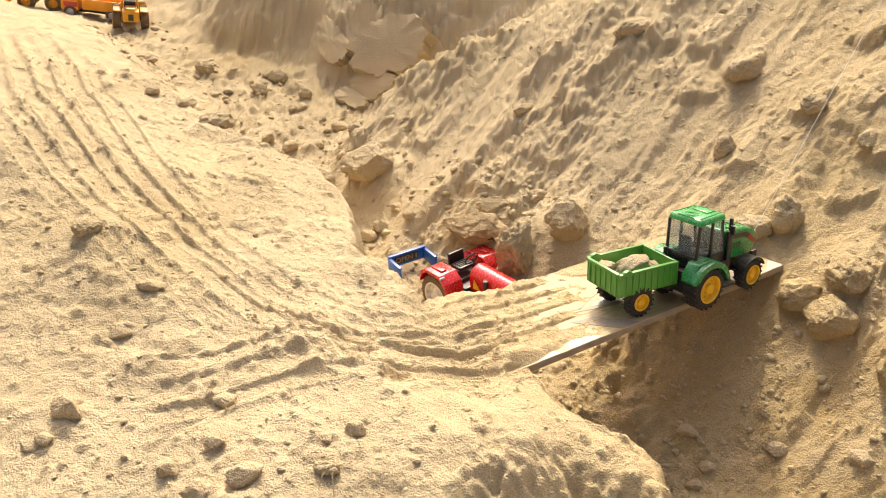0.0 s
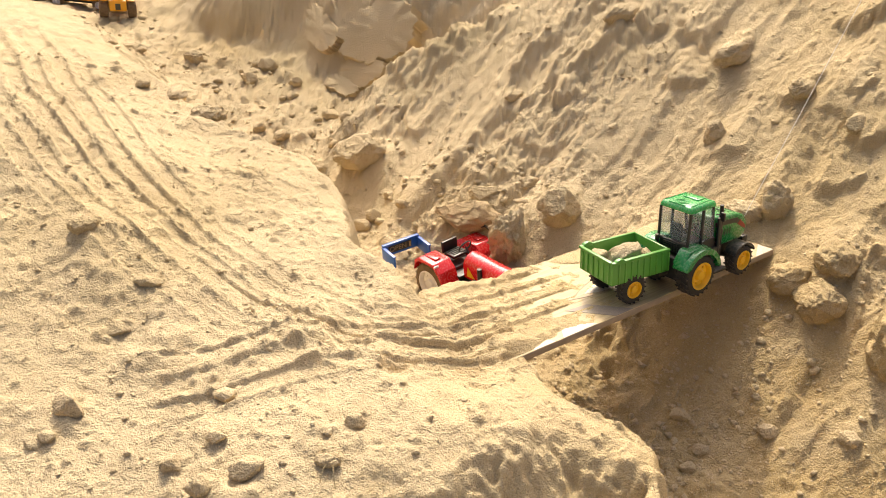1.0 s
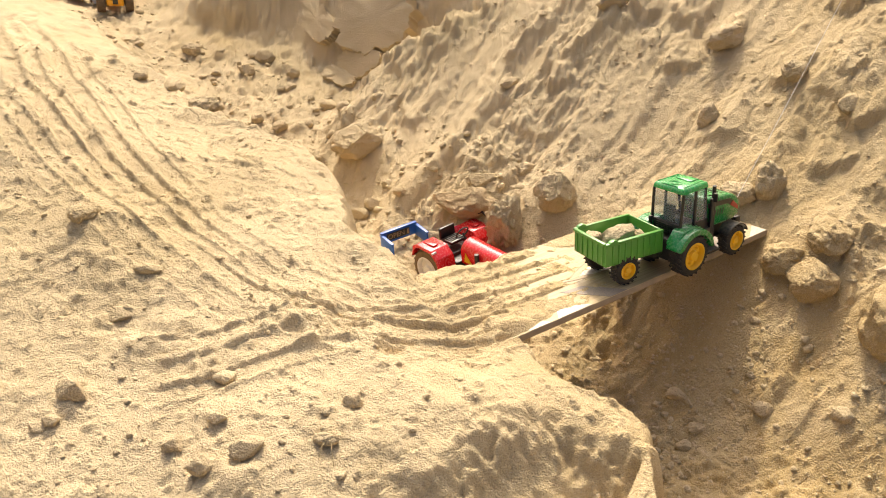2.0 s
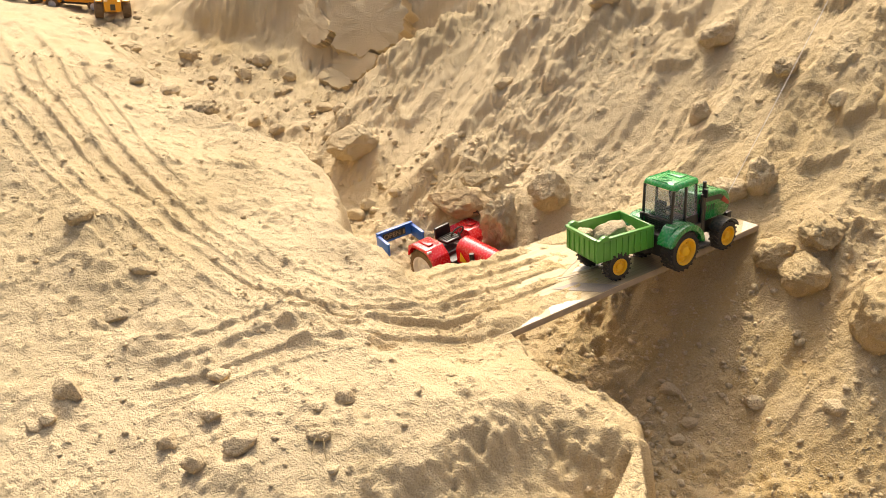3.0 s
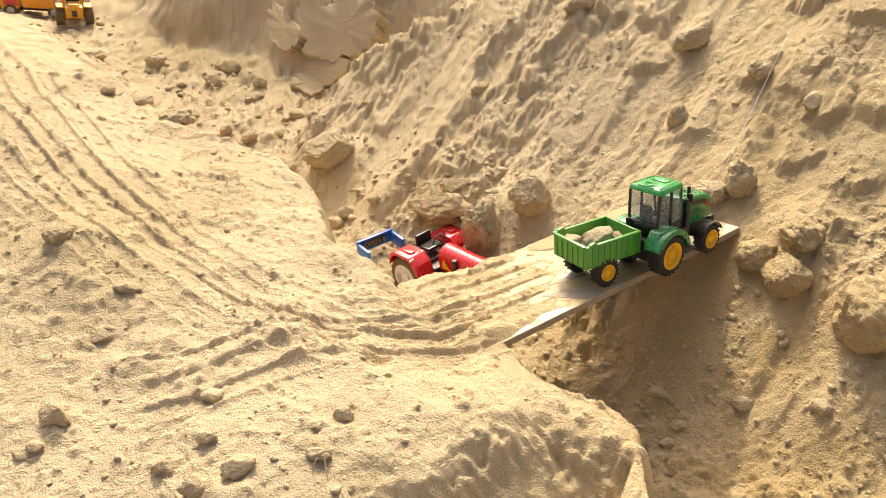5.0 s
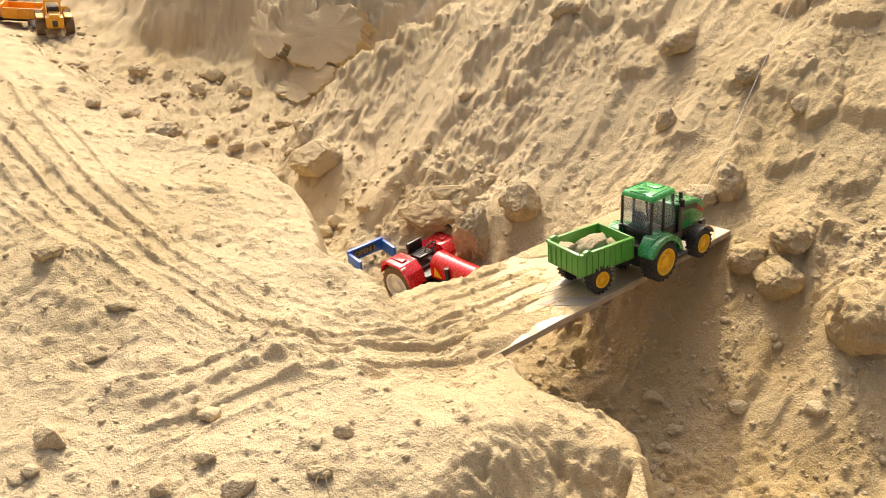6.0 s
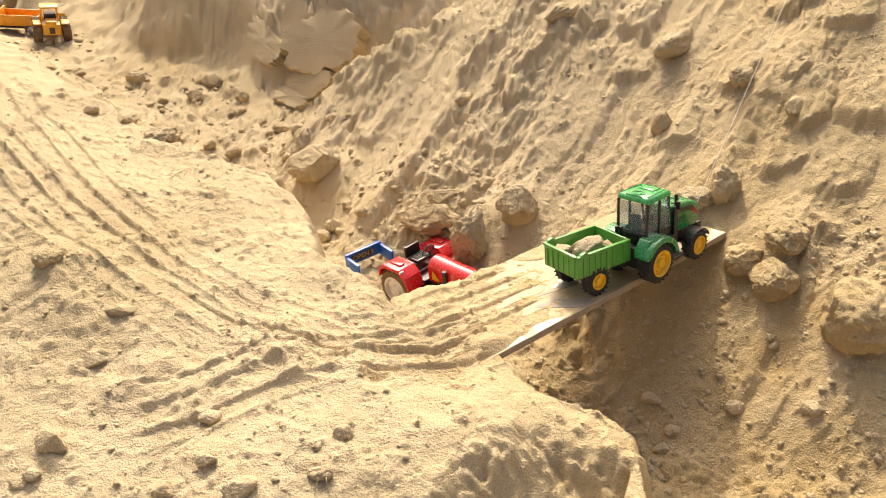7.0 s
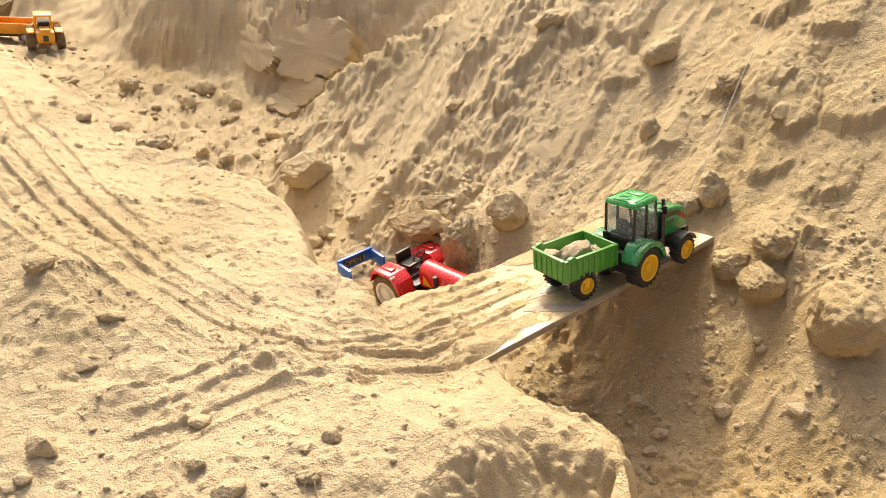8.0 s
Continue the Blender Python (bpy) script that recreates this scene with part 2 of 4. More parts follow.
# foot of the steep bank at the back
FOOT = [(3.0, 3.2), (0.1, 2.27), (-0.1, 2.20), (-0.2, 2.14), (-0.27, 2.17), (-0.35, 2.23), (-0.44, 2.30), (-0.54, 2.42), (-0.69, 2.44), (-0.86, 2.53),
        (-0.98, 2.72), (-1.08, 3.2), (-1.2, 4.6)]
# wheel tracks
TRACK_A = [(-1.1, 2.1), (-0.71, 1.5), (-0.52, 1.27), (-0.37, 1.12), (-0.24, 1.03), (-0.12, 0.985), (0.0, 1.0), (0.12, 1.09), (0.3, 1.23)]
TRACK_B = [(-0.36, 0.86), (-0.26, 0.885), (-0.18, 0.925), (-0.08, 0.96), (0.02, 0.985), (0.12, 1.05)]
# soft swellings: x, y, height, radius
SWELL = [(-0.47, 1.10, 0.025, 0.07), (-0.40, 1.00, 0.010, 0.06), (0.08, 0.83, 0.016, 0.09), (-0.14, 0.74, 0.032, 0.16), (-0.62, 1.34, 0.03, 0.12),
         (-0.27, 1.33, 0.006, 0.08), (0.40, 0.80, 0.03, 0.07), (0.62, 0.80, 0.03, 0.09), (-0.33, 1.66, 0.06, 0.10), (-0.47, 1.78, 0.05, 0.09)]
APRON = [(-0.121, 1.603, 0.014, 0.035), (0.535, 1.30, 0.012, 0.055), (0.585, 1.27, 0.014, 0.05), (0.545, 1.215, 0.008, 0.05), (0.64, 1.11, 0.035, 0.08), (0.185, 1.55, 0.022, 0.05), (0.10, 1.57, 0.020, 0.05),
         (-0.225, 1.87, 0.025, 0.07), (0.52, 1.41, 0.020, 0.05), (0.55, 1.00, 0.02, 0.06), (-0.07, 1.47, -0.025, 0.06), (-0.085, 1.590, -0.022, 0.05)]
# little hollows pressed into the sand
HOLLOW = [(-0.066, 0.917, 0.010, 0.013), (0.042, 0.908, 0.005, 0.007), (0.030, 0.912, 0.005, 0.006), (0.247, 1.225, 0.016, 0.016), (0.0, 0.86, 0.004, 0.02),
          (-0.31, 0.93, 0.006, 0.015), (0.41, 0.90, 0.03, 0.03), (-0.032, 1.065, 0.014, 0.030)]


# slumped blocks on the long slope: x, y, half width, length behind the front, height, the way the front looks
LEDGE = [(-0.004, 1.72, 0.06, 0.1, 0.042, 225), (0.206, 1.792, 0.04, 0.12, 0.045, 240), (0.269, 1.852, 0.085, 0.06, 0.045, 285), (0.095, 1.843, 0.03, 0.05, 0.028, 230),
         (0.509, 1.732, 0.045, 0.08, 0.034, 240), (0.595, 1.571, 0.03, 0.05, 0.03, 250), (0.675, 1.514, 0.04, 0.06, 0.034, 265), (0.665, 1.433, 0.035, 0.12, 0.036, 240),
         (0.732, 1.651, 0.05, 0.08, 0.05, 265), (0.464, 1.526, 0.05, 0.1, 0.022, 240), (-0.095, 2.096, 0.03, 0.06, 0.03, 190), (-0.029, 2.107, 0.035, 0.07, 0.03, 190),
         (-0.154, 2.064, 0.035, 0.06, 0.03, 190), (0.057, 2.123, 0.045, 0.08, 0.034, 190), (-0.121, 1.912, 0.04, 0.1, 0.026, 225), (0.137, 1.723, 0.05, 0.12, 0.024, 225),
         (0.397, 1.867, 0.045, 0.08, 0.03, 235), (0.435, 1.72, 0.04, 0.08, 0.028, 235), (0.615, 1.39, 0.045, 0.06, 0.022, 250), (0.778, 1.554, 0.05, 0.09, 0.035, 245),
         (0.754, 1.39, 0.06, 0.1, 0.032, 250), (0.676, 1.312, 0.05, 0.08, 0.022, 250)]
# stretches of the slope where loose sand ran down smoothly: x, y, radius
SMOOTH = [(0.331, 1.641, 0.11), (0.241, 1.562, 0.1), (0.148, 1.524, 0.08), (0.382, 1.73, 0.07), (0.043, 1.932, 0.07), (-0.097, 1.782, 0.06), (-0.001, 1.869, 0.06)]


def rut(d, along, width, depth):
    """A groove pressed by a wheel, flat at the bottom, with thin raised sides."""
    floor_of = step(width * 1.12, width * 0.86, np.abs(d))
    side = np.exp(-np.abs(np.abs(d) - width * 1.22) / (width * 0.16))
    tread = np.sin(along * 2 * math.pi / 0.011 + 9 * np.abs(d) / width)
    return -depth * floor_of + 0.85 * depth * side + 0.0003 * tread * floor_of


def tracks(x, y):
    total = 0.0
    wob = 0.012 * fbm(x, y, 5, 2, 31)
    d, s = line_dist(x, y, TRACK_A)
    fade = step(0.05, 0.3, s) * (0.8 + 0.8 * vnoise(s * 6, d * 26, 5))
    for k, (o, w, h) in enumerate([(-0.112, 0.0120, 0.0016), (-0.078, 0.0115, 0.0026), (-0.040, 0.0135, 0.0034), (-0.006, 0.0115, 0.0028), (0.034, 0.0130, 0.0036), (0.072, 0.0120, 0.0022)]):
        total = total + fade * rut(d - o * (0.55 + 0.45 * step(1.6, 0.7, s)) + wob * (0.4 + 0.3 * math.sin(k * 2.1)), s, w, h)
    d, s = line_dist(x, y, TRACK_B)
    fade = step(0.0, 0.05, s) * step(0.55, 0.42, s)
    for o, w, h in [(-0.032, 0.0115, 0.0036), (0.003, 0.0120, 0.0030), (0.036, 0.0110, 0.0034)]:
        total = total + fade * rut(d - o + wob * 0.3, s, w, h)
    return total


def height(x, y, fine=True):
    """The height of the sand at x, y."""
    x, y = np.asarray(x, float), np.asarray(y, float)
    shape = x.shape
    x, y = np.atleast_1d(x).ravel(), np.atleast_1d(y).ravel()
    d = line_dist(x, y, LIP)[0]
    d = d - 4.0 * step(0.45, -1.2, y)
    out = np.zeros(len(x))
    for pick, need_top, need_low in ((d < -0.06, True, False), (d > 0.40, False, True), ((d >= -0.06) & (d <= 0.40), True, True)):
        if pick.any():
            out[pick] = surface(x[pick], y[pick], d[pick], fine, need_top, need_low)
    return out.reshape(shape)


def surface(x, y, d_lip, fine, need_top, need_low):
    # the long slope of tipped sand
    near = step(9, 3, np.hypot(x, y - 1.2))
    slope = -0.936 + 0.5 * np.clip(x, -5, 2.2) + 0.49 * np.clip(y, -5, 3.2)
    floor_z = -0.195 + 0.25 * np.maximum(0, y - 1.75) + 0.35 * np.maximum(0, y - 2.95)
    pit = step(1.32, 1.12, y) * step(0.10, 0.25, x)
    floor_z = np.minimum(floor_z, 1.1) - 0.05 * pit + 0.06 * step(0.40, 0.66, x) * step(1.20, 0.95, y)
    if fine and need_low:
        down, across = (x + y) * 0.7071, (x - y) * 0.7071
        warp = 0.04 * fbm(x, y, 6, 3, 3)
        rough = step(0.30, 0.60, vnoise(down * 2.6 + 9, across * 5.2, 33))
        for cx, cy, r in SMOOTH:
            rough = rough * (1 - np.exp(-((x - cx) ** 2 + (y - cy) ** 2) / r ** 2))
        rough = (0.22 + 0.78 * rough) * (1 - 0.65 * pit)
        slope = slope + 0.026 * fbm(x, y, 3.1, 2, 12) + (0.010 + 0.022 * rough) * (ridged(across + warp, down * 0.16, 6, 3, 4) - 0.4) + (0.004 + 0.010 * rough * step(2.10, 1.95, y)) * ridged(across + 0.5 * warp, down * 0.14, 17, 3, 24) + 0.007 * rough * ridged(across + 0.3 * warp, down * 0.6, 36, 3, 25)
        blocks = ledges(-down, across, 0.13, 0.75, 0.018, 0.055, 9, 0.36) * step(0.3, 0.6, rough)
        blocks = np.maximum(blocks, ledges(-down, across, 0.055, 0.75, 0.007, 0.030, 10, 0.42) * rough)
        blocks = np.maximum(blocks, ledges(-down, across, 0.024, 0.75, 0.003, 0.013, 11, 0.45) * rough)
        wx, wy = 0.022 * fbm(x, y, 22, 5, 18, 0.62), 0.022 * fbm(x, y, 22, 5, 19, 0.62)
        for cx, cy, r, length, tall, face in LEDGE:
            c, q = math.cos(radians(face)), math.sin(radians(face))
            at = np.flatnonzero((np.abs(x - cx) < r + length) & (np.abs(y - cy) < r + length))
            px, py = x[at] + wx[at] - cx, y[at] + wy[at] - cy
            blocks[at] = np.maximum(blocks[at], ledge(px * c + py * q, py * c - px * q, r, length, 0.62 * tall))
        slope = slope + blocks + rough * (0.008 * fbm(down * 0.7, across, 30, 3, 14) + 0.009 * np.abs(fbm(x, y, 58, 3, 16, 0.6))) + 0.0032 * fbm(x, y, 95, 3, 15)
        lumps = fbm(x, y, 24, 3, 20)
        floor_z = floor_z + 0.012 * fbm(x, y, 5, 2, 21) + 0.010 * lumps + 0.005 * fbm(x, y, 60, 3, 22) * step(1.0, 1.6, y) + 0.005 * fbm(x, y, 80, 3, 23)
        slope = slope + clods(down * 0.85, across, 0.050, 0.30 * rough + 0.04, 0.005, 0.016, 5) + clods(x, y, 0.021, 0.25 + 0.35 * rough, 0.0018, 0.0075, 6) + clods(x, y, 0.010, 0.5, 0.0010, 0.0036, 13)
        floor_z = floor_z + pit * (0.016 * np.abs(fbm(x, y, 24, 4, 26, 0.6)) + clods(x, y, 0.032, 0.6, 0.004, 0.014, 15))
        slope = slope + pit * 0.004 * np.abs(fbm(x, y, 60, 3, 27, 0.6))
        floor_z = floor_z + clods(x, y, 0.050, 0.5, 0.005, 0.017, 7) + clods(x, y, 0.020, 0.5, 0.0022, 0.0085, 8)
    # the slope breaks off towards the steep bank
    slope = slope - 0.16 * step(0.0, 0.13, y - 2.055 - 0.22 * (x + 0.265) + (0.03 * fbm(x, y, 9, 3, 35) if fine else 0.0)) * step(0.75, 0.35, x)
    low = smax(slope, floor_z, 0.03)
    # the steep bank at the back
    d, s = line_dist(x, y, FOOT) if need_low else (np.full(len(x), 1.0), 0.0)
    back = -d
    if fine and need_low:
        d = back + 0.05 * fbm(x, y, 3.2, 3, 40)
    else:
        d = back
    foot_z = np.minimum(floor_z, 0.1) - 0.05
    right = step(-0.52, -0.36, x)
    steep = 1.05 + 0.18 * right
    bank = foot_z + steep * np.clip(d, -0.05, 0.36) + 0.3 * np.clip(d - 0.36, 0, 0.8)
    if fine and need_low:
        # flakes and ledges on the face: thin layers broken off along ragged lines
        up, s = steep * d, x - 0.5 * y
        rag = fbm(s * 0.55, up * 1.5, 4.5, 5, 45, 0.6)
        d = d + 0.012 * fbm(s * 0.7, up, 6, 2, 43) + 0.0035 * fbm(s, up, 26, 3, 44)
        for k, edge in enumerate((-0.24, 0.0, 0.20)):
            d = d + (0.4 + 0.2 * right) * (0.014, 0.020, 0.015)[k] * (step(edge, edge + 0.025, rag) - 0.5)
        bank = foot_z + steep * np.clip(d, -0.05, 0.36) + 0.3 * np.clip(d - 0.36, 0, 0.8)
    low = np.where(d > -0.05, smax(low, bank, 0.02), low)
    # raised sand with the tracks
    top = 0.04 - 0.22 * np.clip(x, -2.0, 0.3) - 0.27 * np.maximum(0, (-x - 0.1) * 0.6 + 0.9 - y) - 0.25 * np.maximum(0, y - 1.65)
    top = np.clip(top, -0.5, 0.3)
    d = d_lip
    if fine and need_top:
        top = top + 0.010 * fbm(x, y, 4.3, 2, 50) + 0.0075 * fbm(x, y, 12, 2, 51) * step(0.2, 0.6, vnoise(x * 3, y * 3, 61)) + (0.011 * np.maximum(0, fbm(x, y, 27, 3, 52) - 0.08) + 0.0045 * np.maximum(0, fbm(x, y, 75, 3, 57))) * (1 - 0.7 * np.exp(-((x - 0.03) ** 2 + (y - 0.895) ** 2) / 0.085 ** 2)) + 0.0014 * fbm(x, y, 130, 2, 53) + tracks(x, y)
        calm = 1 - 0.8 * np.exp(-((x - 0.03) ** 2 + (y - 0.895) ** 2) / 0.085 ** 2) - 0.7 * np.exp(-((x + 0.30) ** 2 + (y - 1.37) ** 2) / 0.10 ** 2)
        patch = step(0.30, 0.62, fbm(x, y, 5, 2, 62) * 0.5 + 0.5 + 0.25 * step(0.95, 0.8, y))
        top = top + clods(x, y, 0.044, (0.22 + 0.26 * patch) * calm, 0.004, 0.0115, 3, 0.6) + clods(x, y, 0.016, (0.22 + 0.40 * patch) * calm, 0.0016, 0.0056, 4) + clods(x, y, 0.0085, (0.30 + 0.3 * patch) * calm, 0.0009, 0.0026, 14)
        rough = step(1.55, 1.9, y)
        top = top + rough * (0.012 * fbm(x, y, 14, 3, 54))
        d = d + 0.011 * fbm(x, y, 13, 3, 55) + 0.008 * fbm(x, y, 38, 3, 56)
    # sand heaped round the larger boulders
    for cx, cy, h, r in APRON:
        low = low + h * np.exp(-((x - cx) ** 2 + (y - cy) ** 2) / r ** 2)
    for cx, cy, h, r in SWELL:
        top = top + h * np.exp(-((x - cx) ** 2 + (y - cy) ** 2) / r ** 2)
    for cx, cy, h, r in HOLLOW:
        g = ((x - cx) ** 2 + (y - cy) ** 2) / r ** 2
        dent = -h * np.exp(-g) + 0.22 * h * np.exp(-(np.sqrt(g) - 1.6) ** 2 * 4)
        top, low = top + dent, low + dent
    front = step(0.94, 0.89, y) * step(-0.3, 0.0, x)
    width = 0.045 + 0.030 * front + 0.25 * step(1.75, 2.3, y)
    ahead = front * step(0.262, 0.205, x)
    low = low * (1 - ahead) + ahead * np.maximum(low, top - 0.020 - 0.035 * step(0.0, 0.20, x) - 0.15 * np.maximum(d, 0) + 0.012 * fbm(x, y, 18, 4, 58))
    mix = step(-0.006, width, d)
    crumble = 4 * mix * (1 - mix) * ((0.022 - 0.008 * front) * fbm(x, y, 30, 4, 59, 0.6) + 0.009 * fbm(x, y, 90, 2, 60)) if fine and need_top and need_low else 0.0
    edge = np.exp(-(d / 0.02) ** 2) * 0.003
    return top * (1 - mix) + np.minimum(low, 10) * mix - edge * (mix < 0.02) + crumble
# ---- end of shape ----


# ---- helpers for meshes ----
def thing(name, m, label, category, group=""):
    ob = new(name)
    ob.matrix_world = m
    ob.empty_display_size = 0.02
    return tagged(ob, label, category, group)


def mesh_of(name, bm, mat, smooth=True):
    me = bpy.data.meshes.new(name)
    bmesh.ops.recalc_face_normals(bm, faces=bm.faces)
    bm.to_mesh(me)
    bm.free()
    me.materials.append(mat)
    if smooth:
        me.polygons.foreach_set("use_smooth", [True] * len(me.polygons))
        me.set_sharp_from_angle(angle=radians(38))
    return me


def part(name, bm, mat, parent, label="", at=None):
    ob = new(name, mesh_of(name, bm, mat))
    ob.parent = parent
    if at is not None:
        ob.matrix_basis = at
    return tagged(ob, label)


def box(bm, c, s, bevel=0.0, turn=None, taper=(1, 1)):
    """A block round c of size s; taper narrows its top in x and y."""
    vs = []
    for z in (-0.5, 0.5):
        for x, y in ((-0.5, -0.5), (0.5, -0.5), (0.5, 0.5), (-0.5, 0.5)):
            k = taper if z > 0 else (1, 1)
            v = Vector((x * s[0] * k[0], y * s[1] * k[1], z * s[2]))
            vs.append(bm.verts.new((turn @ v if turn else v) + Vector(c)))
    faces = [bm.faces.new([vs[i] for i in f]) for f in ((3, 2, 1, 0), (4, 5, 6, 7), (0, 1, 5, 4), (1, 2, 6, 5), (2, 3, 7, 6), (3, 0, 4, 7))]
    if bevel:
        edges = list({e for f in faces for e in f.edges})
        bmesh.ops.bevel(bm, geom=edges, offset=bevel, segments=2, affect="EDGES", profile=0.5)
    return bm


def prism(bm, outline, y0, y1, bevel=0.0, segments=2):
    """An outline in the x-z plane, drawn out from y0 to y1."""
    a = [bm.verts.new((x, y0, z)) for x, z in outline]
    b = [bm.verts.new((x, y1, z)) for x, z in outline]
    n = len(a)
    faces = [bm.faces.new(a), bm.faces.new(b[::-1])] + [bm.faces.new((a[i], b[i], b[(i + 1) % n], a[(i + 1) % n])) for i in range(n)]
    if bevel:
        edges = list({e for f in faces for e in f.edges})
        bmesh.ops.bevel(bm, geom=edges, offset=bevel, segments=segments, affect="EDGES", profile=0.5)
    return bm


def lathe(bm, profile, seg=32, c=(0, 0, 0), cap=True):
    """Rings (y, radius) round the y axis."""
    rings = []
    for y, r in profile:
        rings.append([bm.verts.new((c[0] + r * math.cos(2 * math.pi * k / seg), c[1] + y, c[2] + r * math.sin(2 * math.pi * k / seg))) for k in range(seg)])
    for p, q in zip(rings, rings[1:]):
        for k in range(seg):
            bm.faces.new((p[k], q[k], q[(k + 1) % seg], p[(k + 1) % seg]))
    if cap:
        bm.faces.new(rings[0])
        bm.faces.new(rings[-1][::-1])
    return bm


def tube(bm, pts, r, seg=10, r_end=None):
    pts = [Vector(p) for p in pts]
    rings = []
    for i, p in enumerate(pts):
        d = (pts[min(i + 1, len(pts) - 1)] - pts[max(i - 1, 0)]).normalized()
        u = d.orthogonal().normalized()
        if rings:
            u = (last - d * last.dot(d)).normalized()
        last, v = u, d.cross(u)
        rad = r if r_end is None else r + (r_end - r) * i / (len(pts) - 1)
        rings.append([bm.verts.new(p + rad * (math.cos(2 * math.pi * k / seg) * u + math.sin(2 * math.pi * k / seg) * v)) for k in range(seg)])
    for p, q in zip(rings, rings[1:]):
        for k in range(seg):
            bm.faces.new((p[k], p[(k + 1) % seg], q[(k + 1) % seg], q[k]))
    bm.faces.new(rings[0][::-1])
    bm.faces.new(rings[-1])
    return bm


def wheel(parent, x, y, radius, width, rim_r, side, rim_mat, tyre_mat=None, lugs=18, name="wheel"):
    """A toy wheel with lugged tyre and dished rim; side is -1 or 1, the way its face looks along y."""
    hub = new(name)
    hub.empty_display_size = 0.01
    hub.parent = parent
    hub.matrix_basis = pose(x, y, radius)
    w, r = width / 2, radius - 0.0012
    bm = lathe(bmesh.new(), [(-w, rim_r), (-w, rim_r + (r - rim_r) * 0.45), (-w * 0.92, r - 0.0018), (-w * 0.6, r), (w * 0.6, r), (w * 0.92, r - 0.0018), (w, rim_r + (r - rim_r) * 0.45), (w, rim_r), (w * 0.1, rim_r * 0.93), (-w * 0.1, rim_r * 0.93), (-w, rim_r)], 36, cap=False)
    for k in range(lugs):
        for s in (-1, 1):
            a = 2 * math.pi * (k + 0.25 * s) / lugs
            turn = Matrix.Rotation(-a + math.pi / 2, 3, "Y") @ Matrix.Rotation(s * 0.5, 3, "Z")
            box(bm, (r * math.cos(a), s * w * 0.5, r * math.sin(a)), (radius * 0.11, w * 0.84, 0.0026), 0, turn)
    part("tyre", bm, tyre_mat or RUBBER, hub)
    f = side
    bm = lathe(bmesh.new(), [(f * w * 0.2, rim_r * 0.98), (f * (w + 0.0008), rim_r * 1.0), (f * (w + 0.0008), rim_r * 0.90), (f * w * 0.55, rim_r * 0.80), (f * w * 0.62, rim_r * 0.42), (f * (w * 0.95), rim_r * 0.34), (f * (w * 0.98), rim_r * 0.12), (f * (w * 0.98), 0.0004)], 32)
    for k in range(6):
        a = math.pi * k / 3
        lathe(bm, [(f * w * 0.5, 0.0016), (f * w * 0.8, 0.0012)], 8, (rim_r * 0.6 * math.cos(a), 0, rim_r * 0.6 * math.sin(a)))
    part("rim", bm, rim_mat, hub)
    return hub


# ---- the sand ----
def axis(lo, hi, a, b, fine, grow):
    """Grid lines, fine from a to b and ever wider beyond."""
    v = list(np.arange(a, b, fine))
    d, p = fine, b
    while p < hi:
        v.append(p)
        d *= grow if d < 0.014 else 1.22
        p += d
    d, p = fine, a
    while p > lo:
        d *= grow if d < 0.02 else 1.22
        p -= d
        v.insert(0, p)
    return np.array(v)


def build_ground():
    xs = axis(-60, 60, -0.62, 0.74, 0.0023, 1.016)
    ys = axis(-60, 70, 0.66, 1.60, 0.0023, 1.0075)
    X, Y = np.meshgrid(xs, ys)
    Z = height(X, Y)
    nx, ny = len(xs), len(ys)
    me = bpy.data.meshes.new("ground")
    me.vertices.add(nx * ny)
    me.vertices.foreach_set("co", np.stack([X, Y, Z], -1).astype(np.float32).ravel())
    i = np.arange(nx * ny).reshape(ny, nx)
    quads = np.stack([i[:-1, :-1], i[:-1, 1:], i[1:, 1:], i[1:, :-1]], -1).reshape(-1, 4)
    me.loops.add(quads.size)
    me.loops.foreach_set("vertex_index", quads.ravel().astype(np.int32))
    me.polygons.add(len(quads))
    me.polygons.foreach_set("loop_start", np.arange(0, quads.size, 4, dtype=np.int32))
    me.update(calc_edges=True)
    me.polygons.foreach_set("use_smooth", np.ones(len(quads), bool))
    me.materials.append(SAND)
    return tagged(new("ground", me), "pale dry heaped sand with tyre tracks and clods", "sand", kind="structure")


build_ground()


def rock_bm(seed, radius, squash=(1, 1, 0.8), cuts=5, subdiv=4, rough=1.0):
    """A lump of caked sand: rounded, broken by a few flat breaks, with a crumbly skin."""
    rng = random.Random(seed)
    bm = bmesh.new()
    bmesh.ops.create_icosphere(bm, subdivisions=subdiv, radius=1)
    planes = []
    for _ in range(cuts):
        d = Vector((rng.uniform(-1, 1), rng.uniform(-1, 1), rng.uniform(-0.6, 1))).normalized()
        planes.append((d, rng.uniform(0.50, 0.82)))
    off = Vector((rng.uniform(0, 50), rng.uniform(0, 50), rng.uniform(0, 50)))
    for v in bm.verts:
        p = v.co * (1 + 0.24 * noise.noise(v.co * 1.3 + off) + 0.12 * noise.noise(v.co * 2.7 + off))
        for d, h in planes:
            over = p.dot(d) - h
            if over > 0:
                p = p - d * over * 0.86
        p = p * (1 + rough * (0.07 * noise.noise(v.co * 4 + off) + 0.07 * noise.noise(v.co * 9 + off) + 0.04 * noise.noise(v.co * 19 + off) + 0.025 * noise.noise(v.co * 37 + off)))
        v.co = Vector((p.x * squash[0], p.y * squash[1], p.z * squash[2])) * radius
    return bm


rock_count = [0]


